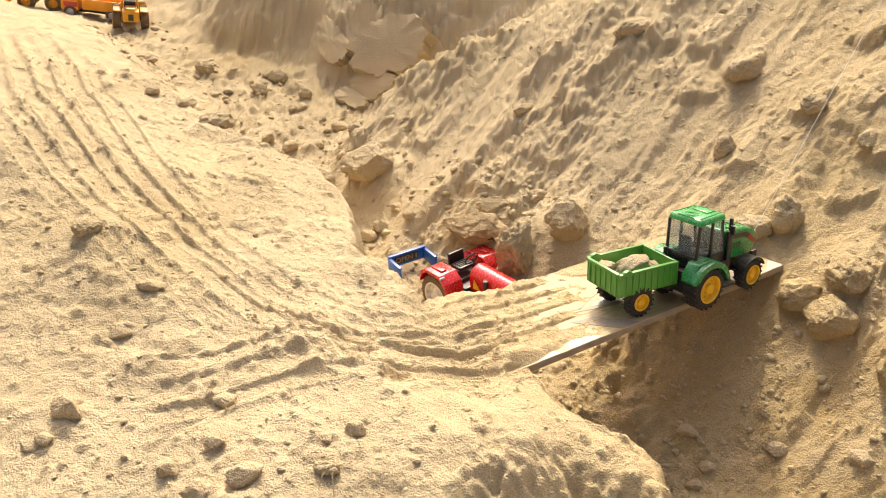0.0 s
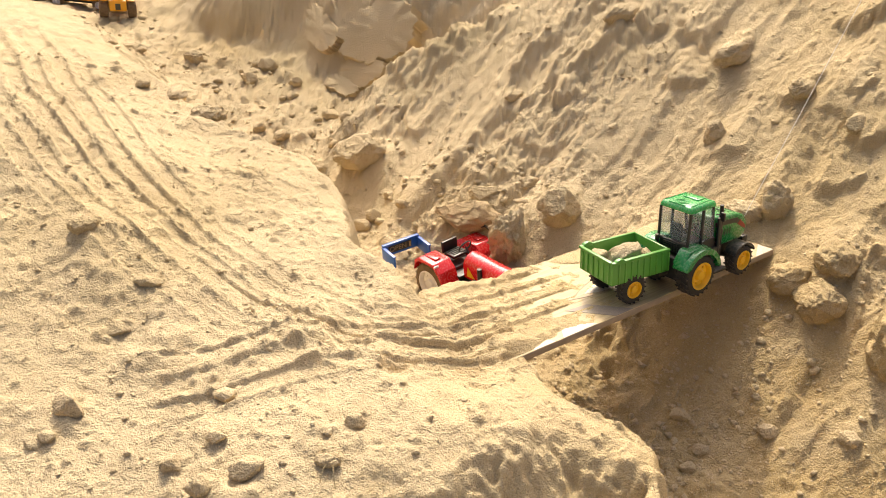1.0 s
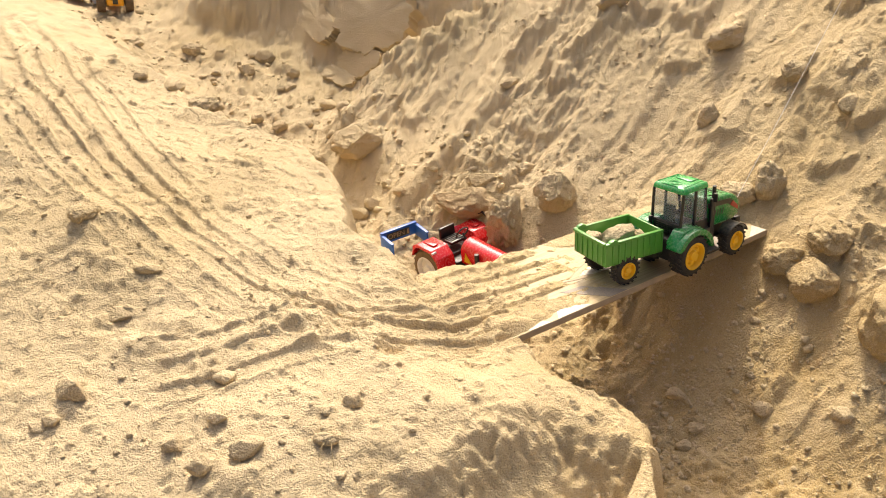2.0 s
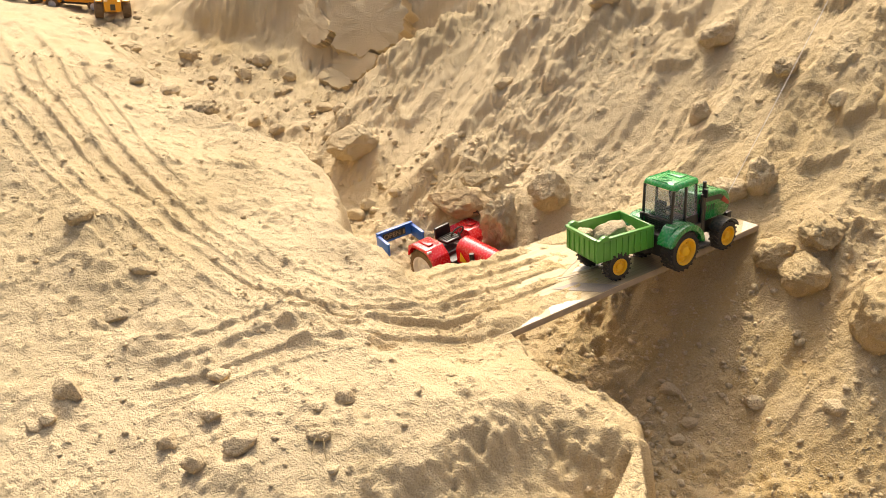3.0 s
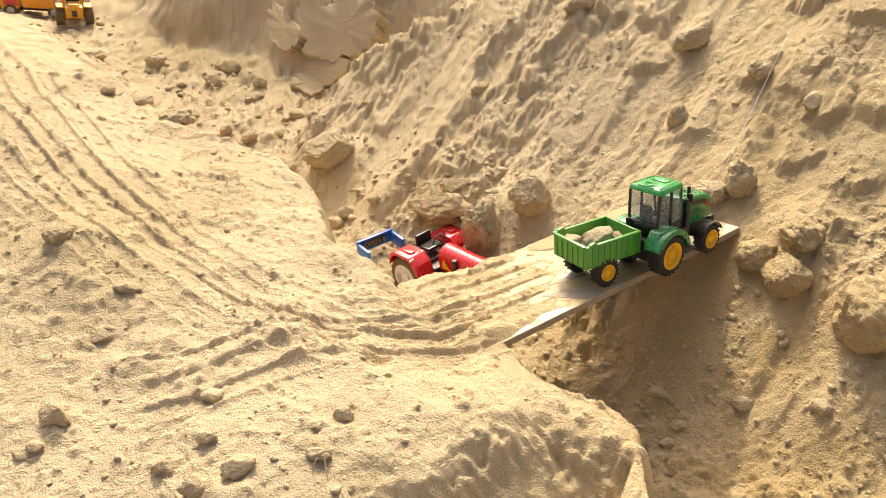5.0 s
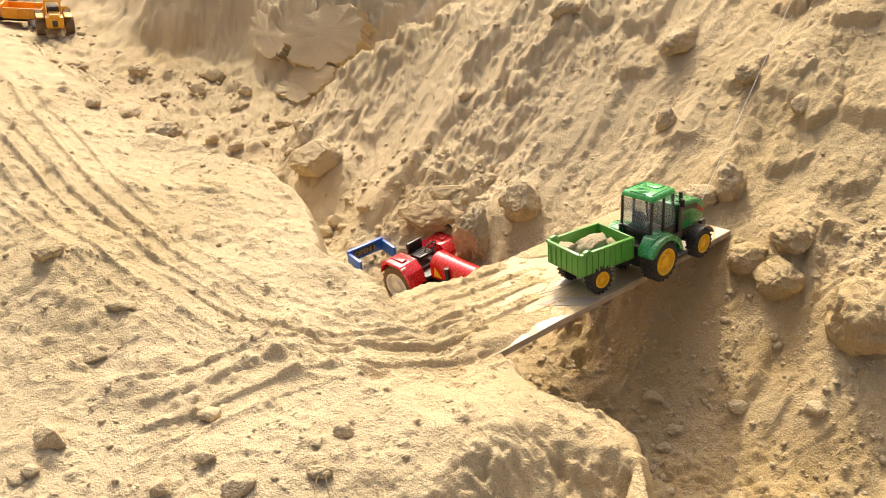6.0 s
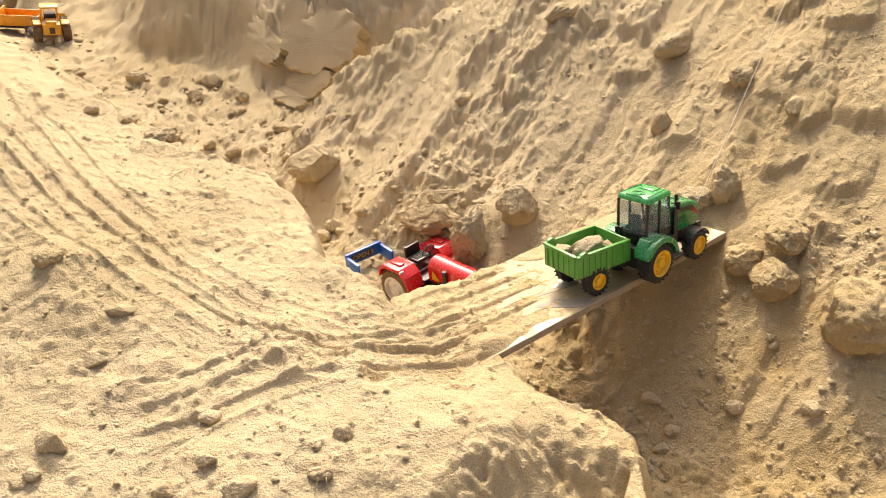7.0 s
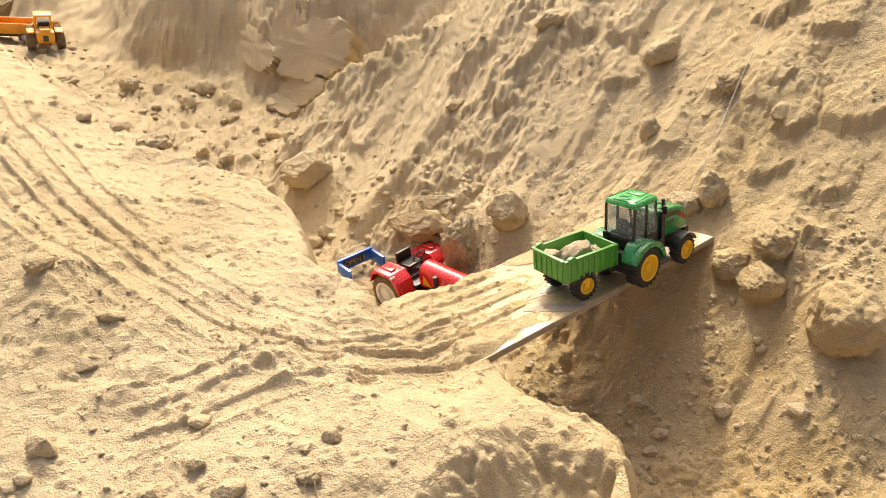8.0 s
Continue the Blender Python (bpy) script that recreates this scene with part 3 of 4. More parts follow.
def boulder(name, x, y, radius, squash=(1, 1, 0.8), sink=0.3, label="rounded clod of caked pale sand on the sand", mat=None, cuts=5, turn=0, lift=None, lean=0, rough=1.15):
    rock_count[0] += 1
    if name == "sand_clod":
        sink, cuts = sink + 0.1, min(cuts, 3)
    me = mesh_of(name, rock_bm(rock_count[0] * 17 + 3, radius, squash, cuts, 5 if radius > 0.022 else 4, rough), mat or (SAND if name == "sand_boulder" else CLOD), False)
    me.polygons.foreach_set("use_smooth", [True] * len(me.polygons))
    ob = new(name, me)
    z = float(height(x, y)) if lift is None else lift
    ob.matrix_world = pose(x, y, z + radius * squash[2] * (1 - 2 * sink), lean, 0, turn)
    return tagged(ob, label, "clod" if "clod" in name or "lump" in name else "rock", "clods on the sand" if name == "sand_clod" else "")


BOULDER = "large rounded boulder of caked sand at the slope's foot"
boulder("sand_boulder", -0.235, 1.858, 0.050, (1.1, 0.9, 0.80), 0.30, BOULDER, turn=20)
boulder("sand_boulder", 0.185, 1.535, 0.040, (0.95, 0.9, 1.0), 0.22, "upright sand boulder standing on the slope", turn=40)
boulder("sand_boulder", 0.090, 1.515, 0.045, (0.85, 0.8, 1.15), 0.24, "rough upright sand boulder beside the red toy tractor", STONE, 3, turn=10, rough=2.2)
boulder("burnt_clod", 0.010, 1.605, 0.055, (1.15, 0.7, 0.6), 0.2, "reddish brown flat clod behind the red toy tractor", BRICKISH, 6, turn=-8)
boulder("sand_clod", 0.045, 1.650, 0.026, (1.2, 0.8, 0.8), 0.25)
boulder("sand_clod", 0.519, 1.390, 0.034, (0.8, 0.9, 1.1), 0.3, turn=30)
boulder("sand_clod", 0.475, 1.395, 0.026, (1.1, 0.9, 0.7), 0.3)
boulder("sand_clod", 0.464, 1.580, 0.025, (0.8, 0.9, 1.0), 0.3)
boulder("sand_boulder", 0.512, 1.256, 0.031, (1.1, 0.9, 0.75), 0.46, "rounded sand boulder against the tile's upper end", cuts=0, turn=15)
boulder("sand_boulder", 0.571, 1.249, 0.034, (1.1, 0.9, 0.75), 0.46, "rounded sand boulder on the slope beside the tile", cuts=0, turn=70)
boulder("sand_boulder", 0.537, 1.200, 0.036, (0.95, 0.9, 0.85), 0.42, "angular sand boulder on the slope below the tile", cuts=1, turn=35)
boulder("sand_boulder", 0.620, 1.090, 0.053, (1.0, 0.95, 0.95), 0.42, "big rounded sand boulder stuck in the slope", cuts=0, turn=50)
boulder("sand_clod", 0.530, 1.015, 0.014, (1.1, 0.9, 0.8))
boulder("sand_clod", -0.590, 2.294, 0.023, (1.0, 1.0, 0.8), 0.2)
boulder("sand_clod", -0.551, 2.360, 0.024, (1.2, 0.9, 0.8), 0.2)
boulder("sand_clod", -0.766, 2.400, 0.026, (1.2, 0.9, 0.75), 0.2)
boulder("sand_clod", -0.926, 2.376, 0.030, (1.2, 0.9, 0.6), 0.25)
boulder("sand_clod", -0.460, 2.275, 0.020, (0.9, 0.9, 1.0), 0.2)
boulder("sand_clod", -0.460, 2.223, 0.017, (1.1, 0.9, 0.7), 0.2)
boulder("sand_clod", -0.587, 1.606, 0.014, (1.2, 0.9, 0.7), 0.2)
boulder("sand_clod", -0.396, 0.955, 0.015, (1.2, 0.8, 0.6), 0.3)
boulder("sand_clod", -0.412, 0.840, 0.015, (1.3, 0.8, 0.9), 0.15, turn=-20)
boulder("sand_clod", -0.099, 0.822, 0.010, (1.1, 0.9, 0.9), 0.2)
boulder("sand_clod", -0.197, 0.762, 0.017, (1.3, 0.7, 0.6), 0.25, turn=25)
boulder("sand_clod", -0.247, 0.861, 0.011, (1.2, 0.9, 0.7), 0.25)
boulder("sand_clod", -0.376, 1.016, 0.013, (1.3, 0.7, 0.5), 0.3)
boulder("sand_clod", -0.239, 0.800, 0.009, (1.2, 0.9, 0.8), 0.2)
boulder("sand_clod", -0.119, 0.770, 0.010, (1.3, 0.8, 0.7), 0.2)
boulder("sand_clod", -0.424, 0.808, 0.009, (1.0, 0.9, 0.9), 0.2)
boulder("sand_clod", -0.437, 0.802, 0.009, (1.2, 0.9, 0.8), 0.2)
boulder("sand_clod", -0.281, 0.775, 0.011, (1.1, 0.9, 0.8), 0.2)
boulder("sand_clod", -0.243, 0.745, 0.0135, (1.0, 0.9, 1.0), 0.15, "squarish clod of caked sand on the sand", cuts=8)
boulder("sand_clod", -0.452, 2.033, 0.020, (1.1, 0.9, 0.8), 0.2)
boulder("sand_clod", -0.518, 2.065, 0.017, (1.1, 0.9, 0.8), 0.2)
boulder("sand_clod", -0.195, 1.719, 0.016, (1.1, 0.9, 0.9), 0.2)
boulder("sand_clod", -0.220, 1.700, 0.018, (1.1, 0.9, 0.8), 0.2)
boulder("sand_clod", -0.129, 1.704, 0.014, (1.1, 0.9, 0.8), 0.2)
boulder("sand_clod", -0.165, 1.760, 0.012, (1.1, 0.9, 0.8), 0.2)
boulder("sand_clod", 0.525, 1.727, 0.034, (1.4, 0.8, 0.7), 0.56, turn=45)
boulder("sand_clod", 0.600, 1.568, 0.024, (1.3, 0.8, 0.8), 0.56, turn=45)
boulder("sand_clod", 0.343, 1.920, 0.036, (1.4, 0.8, 0.7), 0.56, turn=45)
boulder("sand_clod", 0.660, 1.463, 0.022, (1.4, 0.8, 0.7), 0.56, turn=45)
boulder("sand_clod", 0.140, 1.660, 0.022, (1.4, 0.8, 0.7), 0.56, turn=45)
boulder("sand_clod", -0.340, 2.120, 0.020, (1.1, 0.9, 0.8), 0.2)
boulder("sand_clod", -0.283, 2.020, 0.018, (1.2, 0.9, 0.7), 0.2)
boulder("sand_clod", 0.357, 1.073, 0.012, (1.2, 0.9, 0.7), 0.25)
boulder("sand_clod", 0.334, 1.050, 0.011, (1.2, 0.9, 0.7), 0.25)
boulder("sand_clod", 0.338, 1.127, 0.014, (1.2, 0.9, 0.6), 0.25)
boulder("sand_clod", 0.445, 1.069, 0.012, (1.2, 0.9, 0.8), 0.25)
boulder("sand_clod", 0.112, 1.873, 0.020, (1.3, 0.8, 0.7), 0.56, turn=45)
boulder("sand_clod", -0.478, 1.085, 0.015, (1.4, 0.8, 0.7), 0.3, turn=30)
for lx, ly, lr, lt in ((-0.478, 1.560, 0.024, 10), (-0.445, 1.525, 0.026, 35), (-0.520, 1.590, 0.020, 60), (-0.412, 1.508, 0.018, 80), (-0.545, 1.640, 0.018, 0)):
    boulder("sand_clod", lx, ly, lr, (1.3, 0.9, 0.7), 0.32, "crusted clod of sand breaking off the raised edge", turn=lt)
boulder("sand_boulder", -1.50, 3.30, 0.09, (1.0, 0.9, 0.9), 0.3, "brown sand boulder behind the yellow toy loader")
boulder("sand_boulder", -1.30, 3.34, 0.08, (1.0, 0.9, 0.9), 0.3, "brown sand boulder behind the yellow toy loader")

# ---- crusts of sand that flake off the steep bank ----
def crust(x, y, wide, tall, turn, seed):
    """A thin slab of crusted sand with a ragged outline, lying on the face of the bank."""
    z, e = float(height(x, y, False)), 0.03
    gx = (float(height(x + e, y, False)) - float(height(x - e, y, False))) / (2 * e)
    gy = (float(height(x, y + e, False)) - float(height(x, y - e, False))) / (2 * e)
    nz = Vector((-gx, -gy, 1)).normalized()
    ax = Vector((1, 0, gx)).normalized()
    ay = nz.cross(ax)
    bm, rings = bmesh.new(), []
    for depth, grow in ((-0.045, 1.05), (0.010, 1.0), (0.014, 0.982), (0.0145, 0.85), (0.015, 0.6), (0.016, 0.25)):
        ring = []
        for k in range(120):
            a = 2 * math.pi * k / 120
            v = Vector((math.cos(a), math.sin(a), seed * 3.7))
            rag = 0.13 * noise.noise(v * 5) + 0.08 * noise.noise(v * 13) + 0.04 * noise.noise(v * 29)
            r = (1 + 0.30 * noise.noise(v * 1.6) + (rag if grow > 0.95 else 0)) * grow
            ring.append(bm.verts.new((wide * r * v.x, tall * r * v.y, depth + 0.004 * noise.noise(Vector((r * v.x, r * v.y, seed)) * 4))))
        rings.append(ring)
    for p, q in zip(rings, rings[1:]):
        for k in range(120):
            bm.faces.new((p[k], p[(k + 1) % 120], q[(k + 1) % 120], q[k]))
    bm.faces.new(rings[-1])
    ob = new("sand_crust", mesh_of("sand_crust", bm, SAND))
    ob.matrix_world = Matrix.Translation((x, y, z)) @ Matrix((ax, ay, nz)).transposed().to_4x4() @ pose(0, 0, 0, 0, 0, turn)
    return tagged(ob, "thin ragged crust of pale sand flaking off the bank", "sand", "crusts on the bank")


crust(-0.225, 2.306, 0.115, 0.085, -12, 3)
crust(-0.272, 2.255, 0.065, 0.05, -30, 4)
crust(-0.320, 2.242, 0.05, 0.035, -35, 5)
crust(-0.125, 2.298, 0.05, 0.06, 20, 6)
crust(-0.391, 2.402, 0.045, 0.1, 5, 7)

# ---- glazed tile laid as a bridge over the pit ----
EX = Vector((0.795, 0.602, -0.070)).normalized()
EZ = Vector((-0.011, 0.135, 0.99))
EZ = (EZ - EX * EZ.dot(EX)).normalized()
EY = EZ.cross(EX)
TILE = Matrix.Translation((0.083, 0.996, 0.016)) @ Matrix((EX, EY, EZ)).transposed().to_4x4()
TILE_L, TILE_W = 0.527, 0.200


def plate(pts, z0, z1):
    """A flat piece with the outline pts in the tile's plane."""
    bm = bmesh.new()
    a, b = [bm.verts.new((x, y, z0)) for x, y in pts], [bm.verts.new((x, y, z1)) for x, y in pts]
    n = len(pts)
    bm.faces.new(a[::-1]), bm.faces.new(b)
    for i in range(n):
        bm.faces.new((a[i], a[(i + 1) % n], b[(i + 1) % n], b[i]))
    return bm


def bow(p, q, sag, n=18):
    """Points from p to q on a bow whose middle lies sag to the side."""
    out = []
    for k in range(n + 1):
        f = k / n
        out.append((p[0] + (q[0] - p[0]) * f, p[1] + (q[1] - p[1]) * f + sag * 4 * f * (1 - f)))
    return out


tile = thing("wall_tile", TILE, "wood-patterned glazed tile laid as a bridge over the pit, half sanded", "tile")
part("tile_body", box(bmesh.new(), (TILE_L / 2 - 0.02, TILE_W / 2, -0.0052), (TILE_L + 0.04, TILE_W, 0.0085), 0.0006), TILE_EDGE, tile, "rough unglazed tile body")
part("glaze", plate([(-0.04, 0.0006), (TILE_L, 0.0006), (TILE_L, TILE_W - 0.001), (-0.04, TILE_W - 0.001)], -0.001, 0.0), TILE_WOOD, tile, "pale wood-grained glaze")
lens_low, lens_high = bow((0.185, 0.076), (0.432, 0.080), -0.024), bow((0.185, 0.076), (0.432, 0.080), 0.030)
part("white_oval", plate(lens_low + lens_high[-2:0:-1], 0.0, 0.0004), TILE_WHITE, tile, "white pointed oval in the glaze")
part("brown_band", plate(bow((0.150, 0.076), (0.470, 0.094), -0.030) + bow((0.160, 0.076), (0.452, 0.094), -0.021)[::-1], 0.0, 0.0005), TILE_BROWN, tile, "brown curved band")
part("brown_band", plate(bow((0.17, 0.080), (0.45, 0.086), 0.037) + bow((0.17, 0.080), (0.45, 0.086), 0.034)[::-1], 0.0, 0.0005), TILE_BROWN, tile)
part("grey_band", plate([(0.172, 0.0008), (0.205, 0.0008), (0.165, 0.050), (0.128, 0.055)], 0.0, 0.0005), TILE_GREY, tile, "grey striped band")
part("grey_band", plate([(0.385, 0.0008), (0.430, 0.0008), (0.478, 0.040), (0.498, 0.082), (0.470, 0.082), (0.448, 0.045)], 0.0, 0.0005), TILE_GREY, tile, "grey striped band")
part("white_corner", plate([(0.075, 0.0008), (0.138, 0.0008), (0.098, 0.034)], 0.0, 0.0004), TILE_WHITE, tile)
part("white_corner", plate([(0.025, 0.0008), (0.060, 0.0008), (0.050, 0.022), (0.030, 0.03)], 0.0, 0.0004), TILE_WHITE, tile)
part("white_corner", plate([(0.482, 0.0008), (TILE_L - 0.001, 0.0008), (TILE_L - 0.001, 0.028)], 0.0, 0.0004), TILE_WHITE, tile)
part("white_corner", plate([(0.455, TILE_W - 0.02), (0.475, TILE_W - 0.002), (0.43, TILE_W - 0.002)], 0.0, 0.0004), TILE_WHITE, tile)


def sand_on_tile():
    """Sand that spilled over the near end of the tile, thinning out along it, with wheel marks."""
    nx, ny = 300, 110
    xs, ys = np.linspace(-0.05, 0.50, nx), np.linspace(0.003, TILE_W - 0.003, ny)
    X, Y = np.meshgrid(xs, ys)
    reach = 0.080 + 0.50 * Y + 0.05 * fbm(X, Y, 9, 3, 71)
    t = 0.011 * step(0.02, -0.14, X - reach) + 0.0030 * step(0.11, -0.05, X - reach)
    t = t + 0.004 * step(0.0, 0.4, fbm(X, Y, 22, 3, 72) + 0.9 * step(0.10, 0.2, Y) - 0.45)
    cover = step(0.16, -0.02, X - reach)
    t = t + 0.0016 * fbm(X, Y, 60, 3, 73) + cover * (clods(X, Y, 0.016, 0.6, 0.0014, 0.0055, 9) + 0.0018 * fbm(X, Y, 130, 2, 76) + 0.003 * np.maximum(0, fbm(X, Y, 36, 3, 75))) + 0.007 * step(0.07, -0.01, X) - 0.030 * step(-0.015, -0.05, X)
    for o in (0.045, 0.085, 0.125, 0.158):
        t = t + step(0.19, 0.08, X - 0.3 * Y) * rut(Y - o - 0.01 * np.sin(X * 14), X, 0.010, 0.0038)
    t = t * step(0.0, 0.02, Y - 0.003 + 0.008 * fbm(X, Y, 30, 2, 74)) - 0.0016
    t = np.maximum(t, np.where(X > 0.0, -0.004, -0.02))
    me = bpy.data.meshes.new("spilled_sand")
    i = np.arange(nx * ny).reshape(ny, nx)
    quads = np.stack([i[:-1, :-1], i[:-1, 1:], i[1:, 1:], i[1:, :-1]], -1).reshape(-1, 4)
    me.from_pydata(np.stack([X, Y, t], -1).reshape(-1, 3).tolist(), [], quads.tolist())
    me.polygons.foreach_set("use_smooth", [True] * len(me.polygons))
    me.materials.append(SAND)
    ob = new("spilled_sand", me)
    ob.matrix_world = TILE
    return tagged(ob, "thin drift of dry sand spilled over the tile", "sand", kind="stuff")


sand_on_tile()


# ---- green toy tractor ----
def arc(cx, cz, r, a0, a1, n=14):
    return [(cx + r * math.cos(radians(a0 + (a1 - a0) * k / n)), cz + r * math.sin(radians(a0 + (a1 - a0) * k / n))) for k in range(n + 1)]


def slab(name, c, s, mat, parent, bevel=0.0006, turn=None, label="", taper=(1, 1)):
    return part(name, box(bmesh.new(), c, s, bevel, turn, taper), mat, parent, label)


def rod(name, pts, r, mat, parent, label="", r_end=None):
    return part(name, tube(bmesh.new(), pts, r, 10, r_end), mat, parent, label)


def green_tractor(m):
    t = thing("toy_tractor", m, "green plastic toy tractor with yellow rims crossing the tile", "toy tractor")
    # running gear
    bm = box(bmesh.new(), (0.055, 0, 0.036), (0.135, 0.026, 0.022), 0.003)
    box(bm, (0.0, 0, 0.038), (0.050, 0.044, 0.034), 0.004)
    box(bm, (0.030, 0, 0.050), (0.070, 0.052, 0.022), 0.003)
    part("chassis", bm, BLACK, t, "black chassis")
    rod("rear_axle", [(0, -0.034, 0.031), (0, 0.034, 0.031)], 0.006, BLACK, t)
    rod("front_axle", [(0.104, -0.030, 0.0235), (0.104, 0.030, 0.0235)], 0.005, BLACK, t)
    for s in (-1, 1):
        wheel(t, 0.0, s * 0.035, 0.031, 0.023, 0.0205, s, YELLOW, lugs=20, name="rear_wheel")
        wheel(t, 0.104, s * 0.031, 0.0235, 0.018, 0.0150, s, YELLOW, lugs=18, name="front_wheel")
        # rear mudguard: a swollen arch with a flat shoulder towards the cab
        outer = arc(0.001, 0.031, 0.0405, 8, 158)
        bm = prism(bmesh.new(), outer + arc(0.001, 0.031, 0.0345, 158, 8), s * 0.022, s * 0.0485, 0.0022)
        prism(bm, [(-0.034, 0.052), (-0.020, 0.0705), (0.004, 0.0735), (0.024, 0.0665), (0.036, 0.050), (0.030, 0.046), (0.0, 0.0655), (-0.026, 0.052)], s * 0.020, s * 0.040, 0.002)
        part("rear_mudguard", bm, GREEN, t, "rounded green mudguard")
        part("front_mudguard", prism(bmesh.new(), arc(0.104, 0.0235, 0.0275, 25, 150) + arc(0.104, 0.0235, 0.0255, 150, 25), s * 0.021, s * 0.041, 0.0006), BLACK, t, "black front mudguard")
        slab("step", (0.046, s * 0.033, 0.024), (0.030, 0.018, 0.004), BLACK, t)
        slab("step_bracket", (0.048, s * 0.028, 0.040), (0.022, 0.006, 0.034), BLACK, t)
    # bonnet
    hood = [(0.050, 0.050), (0.118, 0.048), (0.129, 0.054), (0.1325, 0.066), (0.130, 0.078), (0.122, 0.087), (0.108, 0.0925), (0.050, 0.099)]
    bonnet = part("bonnet", prism(bmesh.new(), hood, -0.0215, 0.0215, 0.0055, 3), GREEN, t, "sloping green bonnet")
    for s in (-1, 1):
        part("side_stripe", prism(bmesh.new(), [(0.054, 0.083), (0.100, 0.079), (0.124, 0.066), (0.125, 0.070), (0.104, 0.0865), (0.054, 0.090)], s * 0.0213, s * 0.0220), DECAL_DARK, bonnet, "dark sticker with a red flash")
        part("side_flash", prism(bmesh.new(), [(0.106, 0.0755), (0.1245, 0.0640), (0.1255, 0.0690), (0.112, 0.0815)], s * 0.0215, s * 0.0224), DECAL_RED, bonnet, "red flash sticker")
        for k in range(4):
            part("side_vent", box(bmesh.new(), (0.072 + 0.006 * k, s * 0.0214, 0.070), (0.0022, 0.0012, 0.010), 0, Matrix.Rotation(0.3, 3, "Y")), DECAL_DARK, bonnet)
    bm = bmesh.new()
    for i in range(5):
        for j in range(6):
            x = 0.108 + 0.0026 * i
            box(bm, (x, (j - 2.5) * 0.0042, 0.0921 - 0.0019 * i * (0.6 + 0.16 * i)), (0.0014, 0.0024, 0.0012), 0, Matrix.Rotation(0.45, 3, "Y"))
    part("grille", bm, DECAL_DARK, bonnet, "grille of small dark slots")
    lathe_bm = bmesh.new()
    for r in (0.0070, 0.0042):
        ring = [(0.094 + r * math.cos(a * math.pi / 9), r * math.sin(a * math.pi / 9), 0.0944 - 0.0026 * math.cos(a * math.pi / 9) * r / 0.007) for a in range(19)]
        tube(lathe_bm, ring, 0.0007, 6)
    part("badge", lathe_bm, DECAL_DARK, bonnet, "round dark badge")
    # front ballast
    for k in range(6):
        slab("ballast_plate", (0.139, (k - 2.5) * 0.0052, 0.037), (0.012, 0.0042, 0.018), BLACK, t, 0.001)
    slab("front_bracket", (0.128, 0, 0.034), (0.016, 0.022, 0.008), BLACK, t)
    # cab
    cab = new("cab")
    cab.parent = t
    cab.matrix_basis = pose(0.0018, 0, 0) @ Matrix.Diagonal((0.90, 0.88, 1, 1))
    for s in (-1, 1):
        rod("rear_pillar", [(-0.014, s * 0.029, 0.066), (-0.011, s * 0.030, 0.120)], 0.0026, BLACK, cab)
        rod("middle_pillar", [(0.018, s * 0.030, 0.060), (0.018, s * 0.030, 0.120)], 0.0026, BLACK, cab)
        rod("front_pillar", [(0.052, s * 0.025, 0.062), (0.044, s * 0.028, 0.120)], 0.0026, BLACK, cab)
        part("side_window", prism(bmesh.new(), [(0.019, 0.070), (0.050, 0.070), (0.044, 0.118), (0.019, 0.118)], s * 0.0290, s * 0.0296), GLASS, cab, "clear plastic window")
        part("side_window", prism(bmesh.new(), [(-0.013, 0.074), (0.017, 0.074), (0.017, 0.118), (-0.011, 0.118)], s * 0.0290, s * 0.0296), GLASS, cab)
        part("door_panel", prism(bmesh.new(), [(0.022, 0.050), (0.054, 0.048), (0.052, 0.071), (0.020, 0.071)], s * 0.0265, s * 0.0305, 0.0008), BLACK, cab)
        bm = tube(bmesh.new(), [(0.050, s * 0.030, 0.106), (0.052, s * 0.040, 0.108)], 0.0011, 6)
        box(bm, (0.052, s * 0.042, 0.105), (0.003, 0.008, 0.013), 0.0008)
        part("mirror", bm, BLACK, cab)
    part("rear_window", box(bmesh.new(), (-0.0128, 0, 0.097), (0.0006, 0.054, 0.042)), GLASS, cab)
    part("windscreen", box(bmesh.new(), (0.048, 0, 0.095), (0.0006, 0.050, 0.054), 0, Matrix.Rotation(-0.13, 3, "Y")), GLASS, cab)
    slab("rear_panel", (-0.014, 0, 0.066), (0.006, 0.058, 0.018), BLACK, cab, 0.001)
    for k in range(5):
        slab("rear_louvre", (-0.0185, 0, 0.060 + 0.003 * k), (0.003, 0.030, 0.0014), BLACK, cab, 0)
    bm = box(bmesh.new(), (0.006, 0, 0.072), (0.022, 0.022, 0.010), 0.003)
    box(bm, (-0.005, 0, 0.086), (0.006, 0.022, 0.026), 0.003)
    part("seat", bm, BLACK, cab, "black seat inside the cab")
    ring = [(0.034 + 0.004 * math.sin(a * math.pi / 8), 0.009 * math.cos(a * math.pi / 8), 0.088 + 0.008 * math.sin(a * math.pi / 8)) for a in range(17)]
    part("steering_wheel", tube(tube(bmesh.new(), ring, 0.0011, 6), [(0.046, 0, 0.072), (0.034, 0, 0.088)], 0.0014, 6), BLACK, cab)
    roof = part("roof", box(bmesh.new(), (0.017, 0, 0.1240), (0.064, 0.066, 0.0095), 0.0038, None, (0.90, 0.90)), ROOF_GREEN, t, "light green roof with raised lines")
    roof.matrix_basis = pose(0.0018, 0, 0) @ Matrix.Diagonal((0.90, 0.88, 1, 1))
    bm = tube(bmesh.new(), [(-0.008, -0.026, 0.1288), (0.040, -0.024, 0.1288)], 0.0010, 6)
